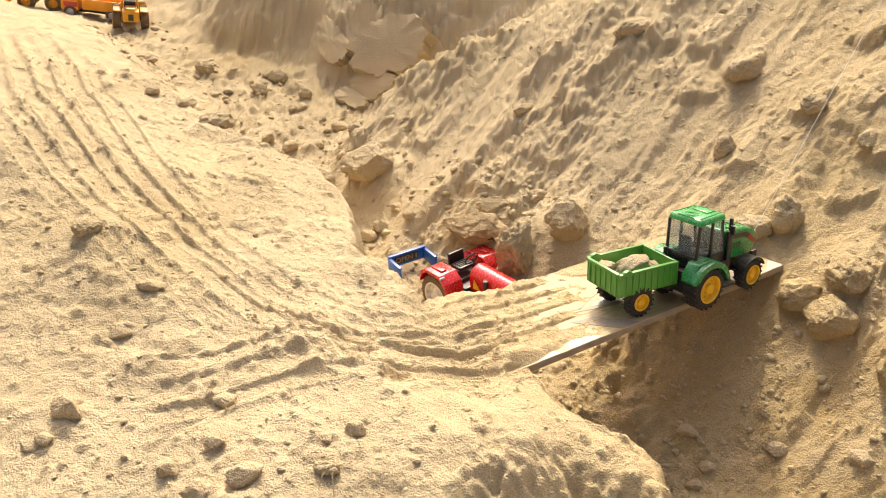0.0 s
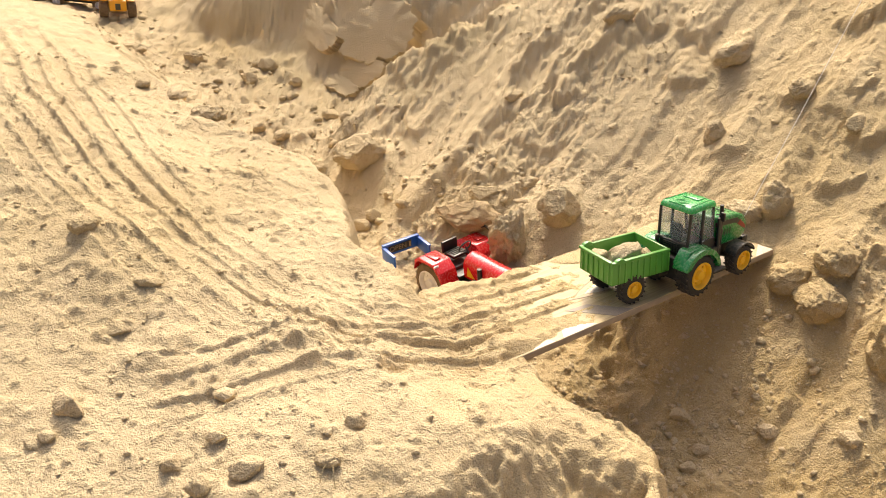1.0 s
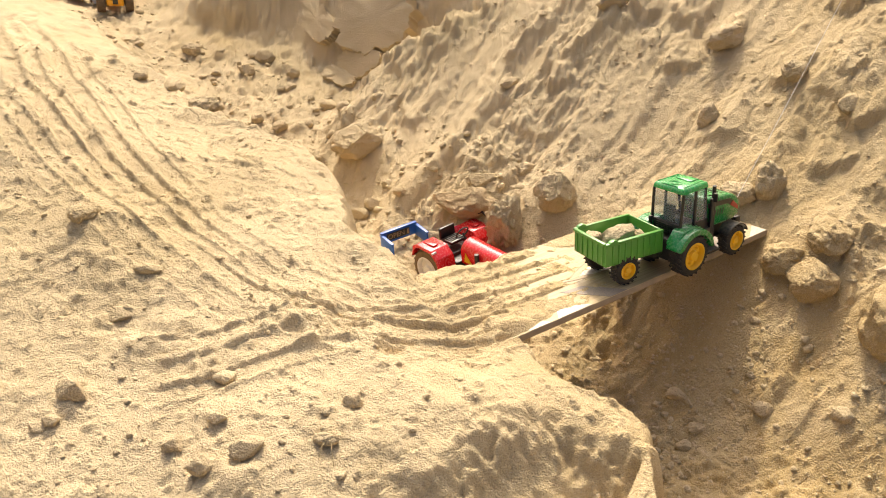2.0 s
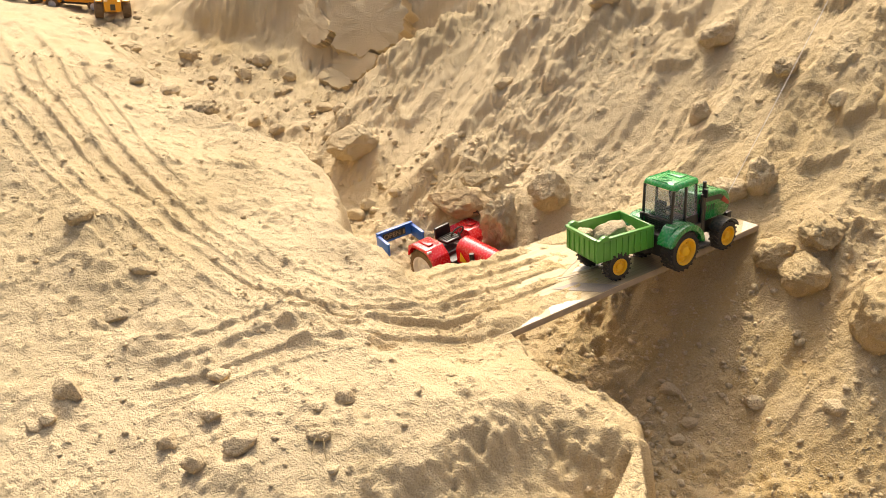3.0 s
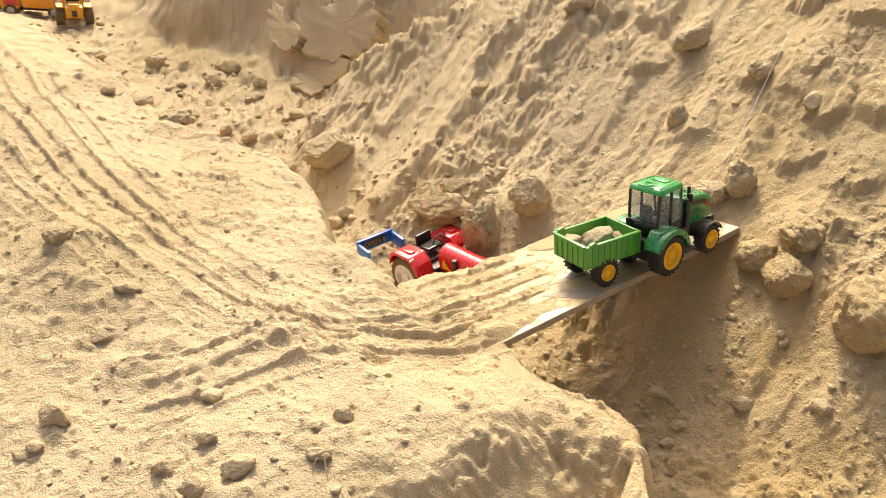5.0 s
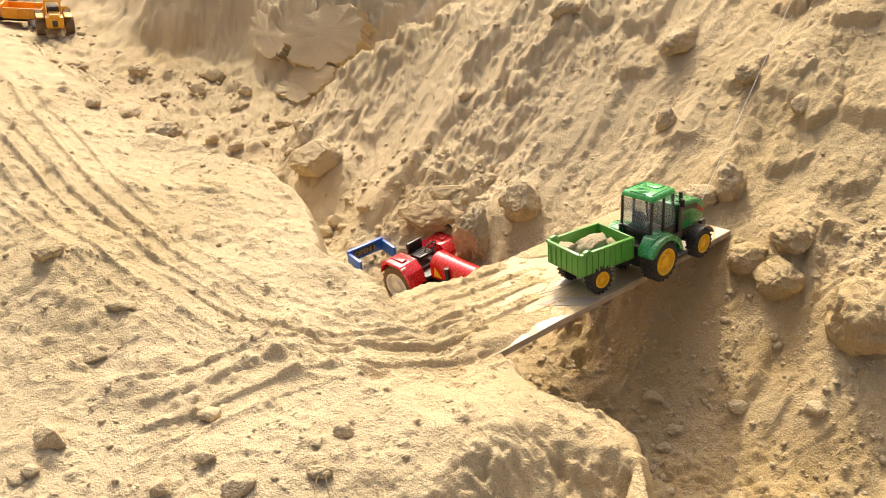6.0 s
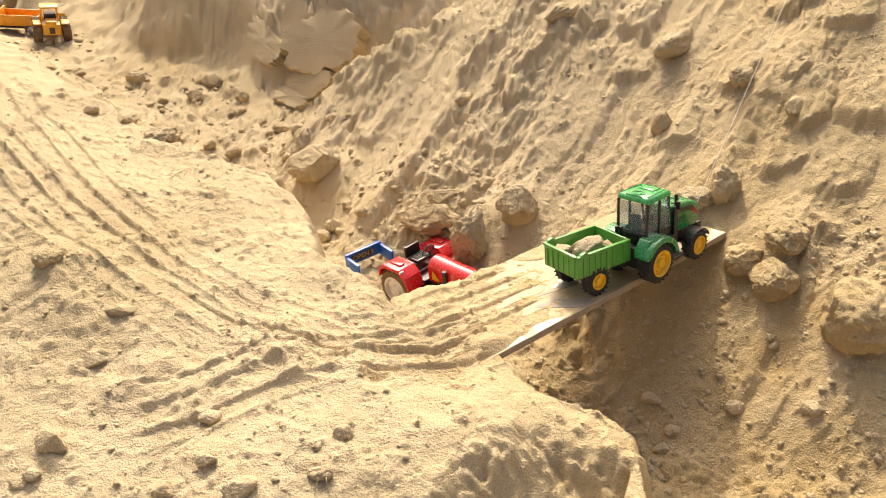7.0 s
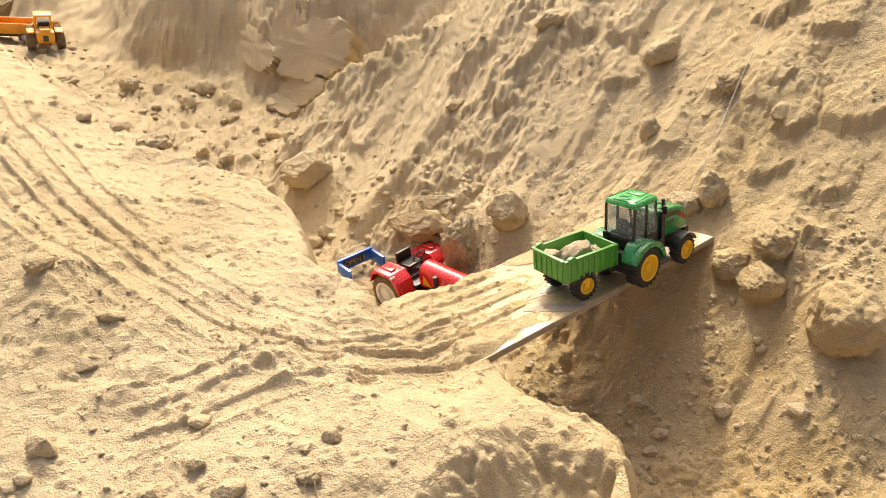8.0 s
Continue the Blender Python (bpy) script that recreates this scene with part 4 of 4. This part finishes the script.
    tube(bm, [(-0.008, 0.026, 0.1288), (0.040, 0.024, 0.1288)], 0.0010, 6)
    tube(bm, [(-0.010, -0.016, 0.1288), (-0.010, 0.016, 0.1288)], 0.0010, 6)
    for r in (0.0095, 0.0068, 0.0040):
        tube(bm, [(0.002 + r * math.cos(a * math.pi / 10), 1.25 * r * math.sin(a * math.pi / 10), 0.1288) for a in range(21)], 0.0007, 6)
    part("roof_ribs", bm, ROOF_GREEN, roof)
    part("roof_hatch", box(bmesh.new(), (0.031, 0, 0.1292), (0.018, 0.030, 0.0024), 0.0009), ROOF_GREEN, roof)
    for x, y in ((0.025, -0.011), (0.037, -0.011), (0.025, 0.011), (0.037, 0.011)):
        part("rivet", lathe(bmesh.new(), [(-0.0007, 0.0011), (0.0007, 0.0008)], 8), ROOF_GREEN, roof, at=pose(x, y, 0.1307, 90))
    # exhaust and air pipe beside the bonnet
    rod("exhaust", [(0.060, -0.026, 0.040), (0.060, -0.026, 0.092), (0.058, -0.027, 0.118)], 0.0038, BLACK, t, "black exhaust pipe", 0.0028)
    rod("air_pipe", [(0.053, -0.029, 0.036), (0.053, -0.029, 0.100)], 0.0030, BLACK, t)
    rod("air_pipe", [(0.060, 0.026, 0.040), (0.060, 0.026, 0.104)], 0.0032, BLACK, t)
    bm = box(bmesh.new(), (-0.034, 0, 0.034), (0.020, 0.016, 0.010), 0.001)
    tube(bm, [(-0.040, 0, 0.028), (-0.040, 0, 0.046)], 0.0022, 8)
    part("hitch", bm, BLACK, t)
    return t


TRACTOR = TILE @ pose(0.305, 0.014, 0.0006)
green_tractor(TRACTOR)


# ---- green trailer with stones ----
def green_trailer(m):
    t = thing("toy_trailer", m, "light green plastic toy trailer carrying stones behind the tractor", "toy trailer")
    x0, x1, w, z0, z1, th = -0.0390, 0.0590, 0.0365, 0.036, 0.0715, 0.0028
    slab("bed_floor", ((x0 + x1) / 2, 0, z0 + 0.0015), (x1 - x0, 2 * w, 0.003), TRAILER_GREEN, t)
    for s in (-1, 1):
        side = slab("side_wall", ((x0 + x1) / 2, s * (w - th / 2), (z0 + z1) / 2), (x1 - x0, th, z1 - z0), TRAILER_GREEN, t, 0.0007)
        slab("rim_strip", ((x0 + x1) / 2, s * (w + 0.0006), z1 - 0.0022), (x1 - x0 + 0.002, 0.0036, 0.0040), TRAILER_GREEN, side, 0.0009)
        for k in range(9):
            slab("rib", (x0 + 0.012 + k * 0.0108, s * (w + 0.0004), (z0 + z1) / 2 - 0.002), (0.0026, 0.0022, z1 - z0 - 0.006), TRAILER_GREEN, side, 0.0006)
        part("latch", prism(bmesh.new(), [(x0 + 0.001, z1 - 0.004), (x0 + 0.006, z1 + 0.002), (x0 + 0.012, z1 + 0.004), (x0 + 0.018, z1 + 0.002), (x0 + 0.021, z1 - 0.004)], s * (w - 0.0035), s * (w + 0.003), 0.0008), TRAILER_GREEN, side, "rounded latch on the rim")
    slab("front_wall", (x1 - th / 2, 0, (z0 + z1) / 2), (th, 2 * w - 0.006, z1 - z0), TRAILER_GREEN, t, 0.0007)
    gate = slab("tailgate", (x0 + th / 2, 0, (z0 + z1) / 2), (th, 2 * w - 0.006, z1 - z0), TRAILER_GREEN, t, 0.0007)
    for k in range(6):
        slab("rib", (x0 - 0.0004, (k - 2.5) * 0.0118, (z0 + z1) / 2 - 0.002), (0.0020, 0.0026, z1 - z0 - 0.006), TRAILER_GREEN, gate, 0.0006)
    slab("rim_strip", (x0 - 0.0006, 0, z1 - 0.0022), (0.0034, 2 * w - 0.004, 0.0040), TRAILER_GREEN, gate, 0.0009)
    part("underframe", prism(bmesh.new(), [(x0 + 0.008, z0), (x1, z0), (x1 + 0.012, z0 - 0.010), (0.02, z0 - 0.012), (-0.02, z0 - 0.012)], -0.014, 0.014, 0.001), TRAILER_GREEN, t)
    rod("axle", [(0, -0.030, 0.022), (0, 0.030, 0.022)], 0.004, BLACK, t)
    slab("axle_bracket", (0, 0, 0.027), (0.014, 0.044, 0.012), BLACK, t)
    for s in (-1, 1):
        wheel(t, 0.0, s * 0.030, 0.022, 0.016, 0.0125, s, YELLOW, lugs=18)
    rod("drawbar", [(x1 - 0.005, 0, z0 - 0.006), (x1 + 0.026, 0, 0.034)], 0.0036, BLACK, t)
    bm = tube(bmesh.new(), [(x1 + 0.010, 0.0, 0.020), (x1 + 0.010, 0.0, 0.062)], 0.0052, 12)
    tube(bm, [(x1 + 0.010, 0.0, 0.062), (x1 + 0.010, 0.0, 0.078)], 0.0030, 10)
    part("jack", bm, BLACK, t, "black upright jack at the drawbar")
    return t


TRAILER = TILE @ pose(0.219, 0.046, 0.0012, 0, 0, -8)
green_trailer(TRAILER)


def stone_in_bed(x, y, z, r, squash, turn, mat, label):
    rock_count[0] += 1
    me = mesh_of("stone", rock_bm(rock_count[0] * 17 + 3, r, squash, 7, 4), mat, False)
    me.polygons.foreach_set("use_smooth", [True] * len(me.polygons))
    ob = new("stone", me)
    ob.matrix_world = TRAILER @ pose(x, y, z, 0, 0, turn)
    return tagged(ob, label, "stone", "stones in the trailer")


stone_in_bed(0.008, -0.004, 0.062, 0.032, (1.0, 0.72, 0.62), 25, STONE, "large grey-brown stone in the green trailer")
stone_in_bed(-0.024, 0.014, 0.058, 0.016, (0.9, 0.8, 1.0), 0, STONE, "small grey-brown stone in the green trailer")
stone_in_bed(0.040, -0.012, 0.054, 0.016, (0.9, 0.9, 0.9), 0, CLOD, "small pale clod in the green trailer")
stone_in_bed(0.043, 0.016, 0.050, 0.013, (1.0, 0.9, 0.8), 0, CLOD, "small pale clod in the green trailer")
stone_in_bed(-0.015, -0.022, 0.050, 0.013, (1.2, 0.8, 0.7), 0, CLOD, "small pale clod in the green trailer")


# ---- red toy tractor half sunk in the hollow ----
def red_tractor(m):
    t = thing("toy_tractor", m, "red plastic toy tractor half sunk in the sandy hollow", "toy tractor")
    bm = box(bmesh.new(), (0.055, 0, 0.045), (0.150, 0.030, 0.026), 0.003)
    box(bm, (0.0, 0, 0.048), (0.050, 0.052, 0.036), 0.004)
    box(bm, (0.030, 0, 0.056), (0.034, 0.064, 0.006), 0.001)
    part("chassis", bm, BLACK, t, "black chassis")
    rod("rear_axle", [(0, -0.05, 0.040), (0, 0.05, 0.040)], 0.006, BLACK, t)
    rod("front_axle", [(0.125, -0.038, 0.026), (0.125, 0.038, 0.026)], 0.004, BLACK, t)
    for s in (-1, 1):
        wheel(t, 0.0, s * 0.052, 0.040, 0.026, 0.027, s, WHITE, MUDDY, 20, "rear_wheel")
        wheel(t, 0.125, s * 0.040, 0.026, 0.018, 0.016, s, WHITE, MUDDY, 18, "front_wheel")
        top = [(-0.036, 0.062), (-0.030, 0.083), (-0.016, 0.090), (0.022, 0.088), (0.036, 0.074), (0.043, 0.050)]
        under = [(0.040, 0.050), (0.033, 0.071), (0.020, 0.0835), (-0.015, 0.0855), (-0.027, 0.079), (-0.033, 0.062)]
        guard = part("rear_mudguard", prism(bmesh.new(), top + under, s * 0.032, s * 0.068, 0.0012), RED, t, "glossy red mudguard")
        part("mudguard_cheek", prism(bmesh.new(), top + [(0.030, 0.045), (-0.028, 0.050)], s * 0.030, s * 0.034, 0.001), RED, guard)
        slab("mudguard_ridge", (0.0, s * 0.050, 0.0903), (0.030, 0.012, 0.003), RED, guard, 0.0012)
        slab("lamp", (0.026, s * 0.064, 0.084), (0.003, 0.010, 0.004), WHITE, guard, 0.0008, label="small pale lamp")
    n = 12
    hood = [(-0.022, 0.056)] + [(-0.022 * math.cos(math.pi * k / n), 0.076 + 0.020 * math.sin(math.pi * k / n)) for k in range(n + 1)] + [(0.022, 0.056)]
    bm = bmesh.new()
    a = [bm.verts.new((0.048, y, z)) for y, z in hood]
    b = [bm.verts.new((0.140, y * 0.9, z - 0.006)) for y, z in hood]
    bm.faces.new(a), bm.faces.new(b[::-1])
    for i in range(len(a)):
        bm.faces.new((a[i], b[i], b[(i + 1) % len(a)], a[(i + 1) % len(a)]))
    bonnet = part("bonnet", bm, RED, t, "rounded glossy red bonnet")
    for s in (-1, 1):
        tri = [(0.056, 0.060), (0.076, 0.060), (0.060, 0.078)]
        part("warning_sticker", prism(bmesh.new(), tri, s * 0.0222, s * 0.0228), YELLOW, bonnet, "yellow triangular sticker")
    rod("exhaust", [(0.092, -0.024, 0.056), (0.092, -0.024, 0.086)], 0.0042, BLACK, t)
    slab("engine_block", (0.092, 0, 0.050), (0.050, 0.044, 0.020), BLACK, t, 0.003)
    bm = box(bmesh.new(), (0.004, 0, 0.080), (0.028, 0.034, 0.006), 0.002)
    box(bm, (-0.014, 0, 0.090), (0.006, 0.034, 0.022), 0.002)
    seat = part("seat", bm, BLACK, t, "black ribbed seat")
    for k in range(4):
        slab("seat_rib", (-0.004 + 0.0055 * k, 0, 0.0838), (0.002, 0.028, 0.0016), BLACK, seat, 0)
    bm = tube(bmesh.new(), [(0.030 + 0.006 * math.sin(a * math.pi / 8), 0.013 * math.cos(a * math.pi / 8), 0.100 + 0.011 * math.sin(a * math.pi / 8)) for a in range(17)], 0.0015, 6)
    tube(bm, [(0.046, 0, 0.080), (0.032, 0, 0.100)], 0.002, 8)
    part("steering_wheel", bm, BLACK, t)
    rod("hose", [(-0.010, 0.066, 0.100), (0.004, 0.072, 0.106), (0.026, 0.072, 0.098), (0.044, 0.066, 0.074), (0.050, 0.056, 0.050)], 0.0024, BLACK, t, "curved black rail")
    rod("tow_bar", [(-0.024, 0, 0.050), (-0.060, 0.004, 0.050)], 0.004, BLACK, t)
    return t


RED_AT = pose(-0.008, 1.512, -0.230, 0, -6, -48) @ Matrix.Scale(1.08, 4)
red_tractor(RED_AT)


# ---- blue tailgate frame with lettering, buried behind the red tractor ----
def blue_trailer(m):
    t = thing("toy_trailer", m, "blue plastic toy trailer buried in sand to its rim", "toy trailer")
    gate = slab("tailgate", (0, 0, 0), (0.100, 0.005, 0.030), BLUE, t, 0.001, label="blue tailgate with black lettering")
    slab("rim", (0, 0, 0.0165), (0.104, 0.009, 0.005), BLUE, gate, 0.0012)
    for s in (-1, 1):
        slab("side_wall", (s * 0.050, -0.028, -0.004), (0.005, 0.060, 0.030), BLUE, t, 0.001)
        slab("side_rim", (s * 0.050, -0.028, 0.0120), (0.008, 0.060, 0.004), BLUE, t, 0.001)
    slab("sign_panel", (-0.004, -0.0035, 0.002), (0.066, 0.002, 0.019), DECAL_DARK, gate, 0.0004, label="dark panel")
    curve = bpy.data.curves.new("lettering", "FONT")
    curve.body, curve.size, curve.extrude, curve.align_x, curve.align_y = "OPEN", 0.019, 0.0003, "CENTER", "CENTER"
    tmp = new("lettering_source", curve)
    bpy.context.view_layer.update()
    me = bpy.data.meshes.new_from_object(tmp.evaluated_get(bpy.context.evaluated_depsgraph_get()))
    bpy.data.objects.remove(tmp)
    me.materials.clear()
    me.materials.append(TILE_BROWN)
    ob = new("lettering", me)
    ob.parent = gate
    ob.matrix_basis = pose(-0.010, -0.0052, 0.002, 90)
    slab("arrow", (0.024, -0.0050, 0.002), (0.004, 0.0012, 0.013), TILE_BROWN, gate, 0)
    return t


blue_trailer(pose(-0.1245, 1.579, -0.166, 0, 0, 35) @ Matrix.Scale(0.80, 4))


# ---- yellow loader, far off ----
def loader(m, label):
    t = thing("toy_loader", m, label, "toy loader")
    bm = box(bmesh.new(), (-0.030, 0, 0.052), (0.080, 0.060, 0.040), 0.005)
    box(bm, (0.055, 0, 0.040), (0.060, 0.050, 0.030), 0.004)
    part("body", bm, LOADER_YELLOW, t)
    slab("radiator", (-0.071, 0, 0.050), (0.003, 0.018, 0.022), DECAL_DARK, t)
    slab("engine_cover", (-0.045, 0, 0.076), (0.050, 0.034, 0.012), LOADER_YELLOW, t, 0.002)
    for s in (-1, 1):
        slab("mudguard", (-0.036, s * 0.046, 0.071), (0.056, 0.026, 0.005), LOADER_YELLOW, t, 0.002)
        wheel(t, -0.036, s * 0.049, 0.032, 0.030, 0.016, s, LOADER_YELLOW, MUDDY, 16, "rear_wheel")
        wheel(t, 0.060, s * 0.047, 0.032, 0.028, 0.016, s, LOADER_YELLOW, MUDDY, 16, "front_wheel")
        for x in (-0.018, 0.026):
            rod("cab_post", [(x, s * 0.027, 0.068), (x, s * 0.024, 0.116)], 0.0030, LOADER_YELLOW, t)
        slab("lift_arm", (0.085, s * 0.018, 0.058), (0.080, 0.007, 0.012), LOADER_YELLOW, t, 0.001, Matrix.Rotation(0.15, 3, "Y"))
    slab("cab_interior", (0.004, 0, 0.080), (0.032, 0.040, 0.026), BLACK, t)
    slab("cab_roof", (0.004, 0, 0.119), (0.058, 0.060, 0.007), LOADER_YELLOW, t, 0.002)
    part("bucket", prism(bmesh.new(), [(0.120, 0.020), (0.160, 0.016), (0.128, 0.026), (0.124, 0.056), (0.118, 0.060), (0.114, 0.030)], -0.058, 0.058, 0.001), LOADER_YELLOW, t)
    return t


def on_sand(x, y, turn, lift=0.0):
    return pose(x, y, float(height(x, y, False)) + lift) @ pose(0, 0, 0, 0, 9) @ pose(0, 0, 0, 0, 0, turn)


loader(on_sand(-1.075, 2.660, 113, 0.004) @ Matrix.Scale(0.82, 4), "amber plastic toy wheel loader standing on far sand")
loader(on_sand(-1.372, 2.740, 195, 0.006) @ Matrix.Scale(0.82, 4), "amber plastic toy loader half hidden beside the orange truck")


# ---- orange tipper truck, far off ----
def truck(m):
    t = thing("toy_truck", m, "orange plastic toy tipper truck parked on far sand", "toy truck")
    slab("frame", (0.0, 0, 0.028), (0.200, 0.040, 0.012), BLACK, t)
    cab = slab("cab", (0.072, 0, 0.066), (0.066, 0.084, 0.074), TRUCK_ORANGE, t, 0.006, taper=(0.9, 0.94))
    for s in (-1, 1):
        slab("cab_window", (0.078, s * 0.0405, 0.084), (0.036, 0.002, 0.026), GLASS, cab, 0)
        slab("sticker", (0.068, s * 0.0424, 0.052), (0.048, 0.0016, 0.018), TRUCK_RED, cab, 0, label="red sticker")
    slab("windscreen", (0.1045, 0, 0.082), (0.003, 0.066, 0.030), GLASS, cab, 0)
    slab("bed_floor", (-0.040, 0, 0.040), (0.130, 0.086, 0.006), TRUCK_ORANGE, t)
    for s in (-1, 1):
        side = slab("bed_side", (-0.040, s * 0.043, 0.058), (0.130, 0.005, 0.036), TRUCK_ORANGE, t, 0.001)
        for k in range(4):
            slab("rib", (-0.090 + 0.033 * k, s * 0.0462, 0.057), (0.006, 0.002, 0.030), TRUCK_ORANGE, side, 0.0005)
        for x in (-0.078, 0.070):
            wheel(t, x, s * 0.036, 0.024, 0.018, 0.013, s, WHITE, MUDDY, 16)
    slab("headboard", (0.024, 0, 0.064), (0.005, 0.086, 0.048), TRUCK_ORANGE, t, 0.001)
    slab("tailboard", (-0.103, 0, 0.056), (0.004, 0.084, 0.030), TRUCK_ORANGE, t, 0.001)
    return t


truck(on_sand(-1.222, 2.730, 188, 0.004) @ Matrix.Scale(0.84, 4))

# ---- thread that pulls the tractor ----
start = TRACTOR @ Vector((0.138, 0, 0.050))
bm = bmesh.new()
far_end = Vector((1.02, 1.95, 0.85))
line = [start.lerp(far_end, k / 24) - Vector((0, 0, 0.03 * math.sin(math.pi * k / 24))) for k in range(25)]
thread = new("pull_thread", mesh_of("pull_thread", tube(bm, line, 0.00045, 6), THREAD))
tagged(thread, "thin pale thread tied to the green tractor's front", "thread")


# ---- dry straws ----
def straw(x, y, length, turn, arch, label="thin dry grass straw lying on the sand"):
    pts = []
    for k in range(9):
        f = k / 8 - 0.5
        px, py = x + f * length * math.cos(radians(turn)) + 0.1 * length * f * f, y + f * length * math.sin(radians(turn))
        pts.append((px, py, float(height(px, py)) + 0.0006 + arch * (0.25 - f * f) * 4))
    ob = new("dry_straw", mesh_of("dry_straw", tube(bmesh.new(), pts, 0.0005, 5, 0.0003), STRAW))
    return tagged(ob, label, "straw", "straws on the sand")


straw(-0.335, 1.330, 0.075, -55, 0.003)
straw(-0.318, 1.318, 0.090, -42, 0.004)
straw(-0.120, 0.762, 0.030, 70, 0.008)
straw(-0.112, 0.758, 0.026, 100, 0.009)
straw(-0.070, 0.752, 0.020, 40, 0.004)


# ---- crumbs strewn over the sand ----
def crumbs(name, count, where, lo, hi, seed, label, power=2.6):
    rng = np.random.RandomState(seed)
    bm = bmesh.new()
    bmesh.ops.create_icosphere(bm, subdivisions=1, radius=1)
    base = np.array([v.co[:] for v in bm.verts])
    tris = np.array([[v.index for v in f.verts] for f in bm.faces])
    bm.free()
    xs, ys = where(rng, count)
    zs = height(xs, ys)
    size = lo * (1 - rng.rand(len(xs)) * (1 - (lo / hi) ** (power - 1))) ** (-1 / (power - 1))
    verts, faces = [], []
    for k in range(len(xs)):
        v = base * (1 + 0.30 * np.clip(rng.randn(len(base), 1), -1.6, 1.6)) * (size[k] * (0.65 + 0.7 * rng.rand(3)) * np.array([1, 1, 0.7]))
        a = rng.rand() * 6.283
        c, s = math.cos(a), math.sin(a)
        v = np.stack([v[:, 0] * c - v[:, 1] * s, v[:, 0] * s + v[:, 1] * c, v[:, 2]], -1)
        verts.append(v + (xs[k], ys[k], zs[k] - size[k] * 0.12))
        faces.append(tris + k * len(base))
    verts, faces = np.concatenate(verts), np.concatenate(faces)
    me = bpy.data.meshes.new(name)
    me.vertices.add(len(verts))
    me.vertices.foreach_set("co", verts.astype(np.float32).ravel())
    me.loops.add(faces.size)
    me.loops.foreach_set("vertex_index", faces.ravel().astype(np.int32))
    me.polygons.add(len(faces))
    me.polygons.foreach_set("loop_start", np.arange(0, faces.size, 3, dtype=np.int32))
    me.update(calc_edges=True)
    me.materials.append(CLOD)
    return tagged(new(name, me), label, "sand", kind="stuff")


def on_top(rng, n):
    x, y = rng.uniform(-0.95, 0.2, n), rng.uniform(0.62, 1.7, n)
    keep = (line_dist(x, y, LIP)[0] < -0.01) & (vnoise(x * 6, y * 6, 80) > rng.rand(n) * 0.9)
    return x[keep], y[keep]


def in_valley(rng, n):
    x, y = rng.uniform(-1.2, 0.2, n), rng.uniform(1.5, 2.7, n)
    keep = (line_dist(x, y, LIP)[0] > 0.04) & (line_dist(x, y, FOOT)[0] > 0.02) & (-0.936 + 0.5 * x + 0.49 * y < -0.04)
    return x[keep], y[keep]


def on_slope(rng, n):
    x, y = rng.uniform(-0.1, 1.1, n), rng.uniform(0.85, 2.2, n)
    keep = (line_dist(x, y, LIP)[0] > 0.05) & (vnoise(x * 7, y * 7, 81) > rng.rand(n))
    return x[keep], y[keep]


def in_pit(rng, n):
    x, y = rng.uniform(0.15, 0.7, n), rng.uniform(0.75, 1.3, n)
    keep = (line_dist(x, y, LIP)[0] > 0.05) & (vnoise(x * 9, y * 9, 82) > rng.rand(n))
    return x[keep], y[keep]


crumbs("sand_crumbs", 12000, on_top, 0.0008, 0.0050, 1, "small crumbs of caked sand strewn over the tracks", 3.3)
crumbs("sand_crumbs", 3200, in_valley, 0.0022, 0.017, 2, "crumbs and clods of sand in the hollow")
crumbs("sand_crumbs", 14000, on_slope, 0.0010, 0.008, 3, "crumbs and clods of sand on the slope", 3.4)
crumbs("sand_crumbs", 7000, in_pit, 0.0010, 0.008, 4, "crumbs of damp sand in the pit")
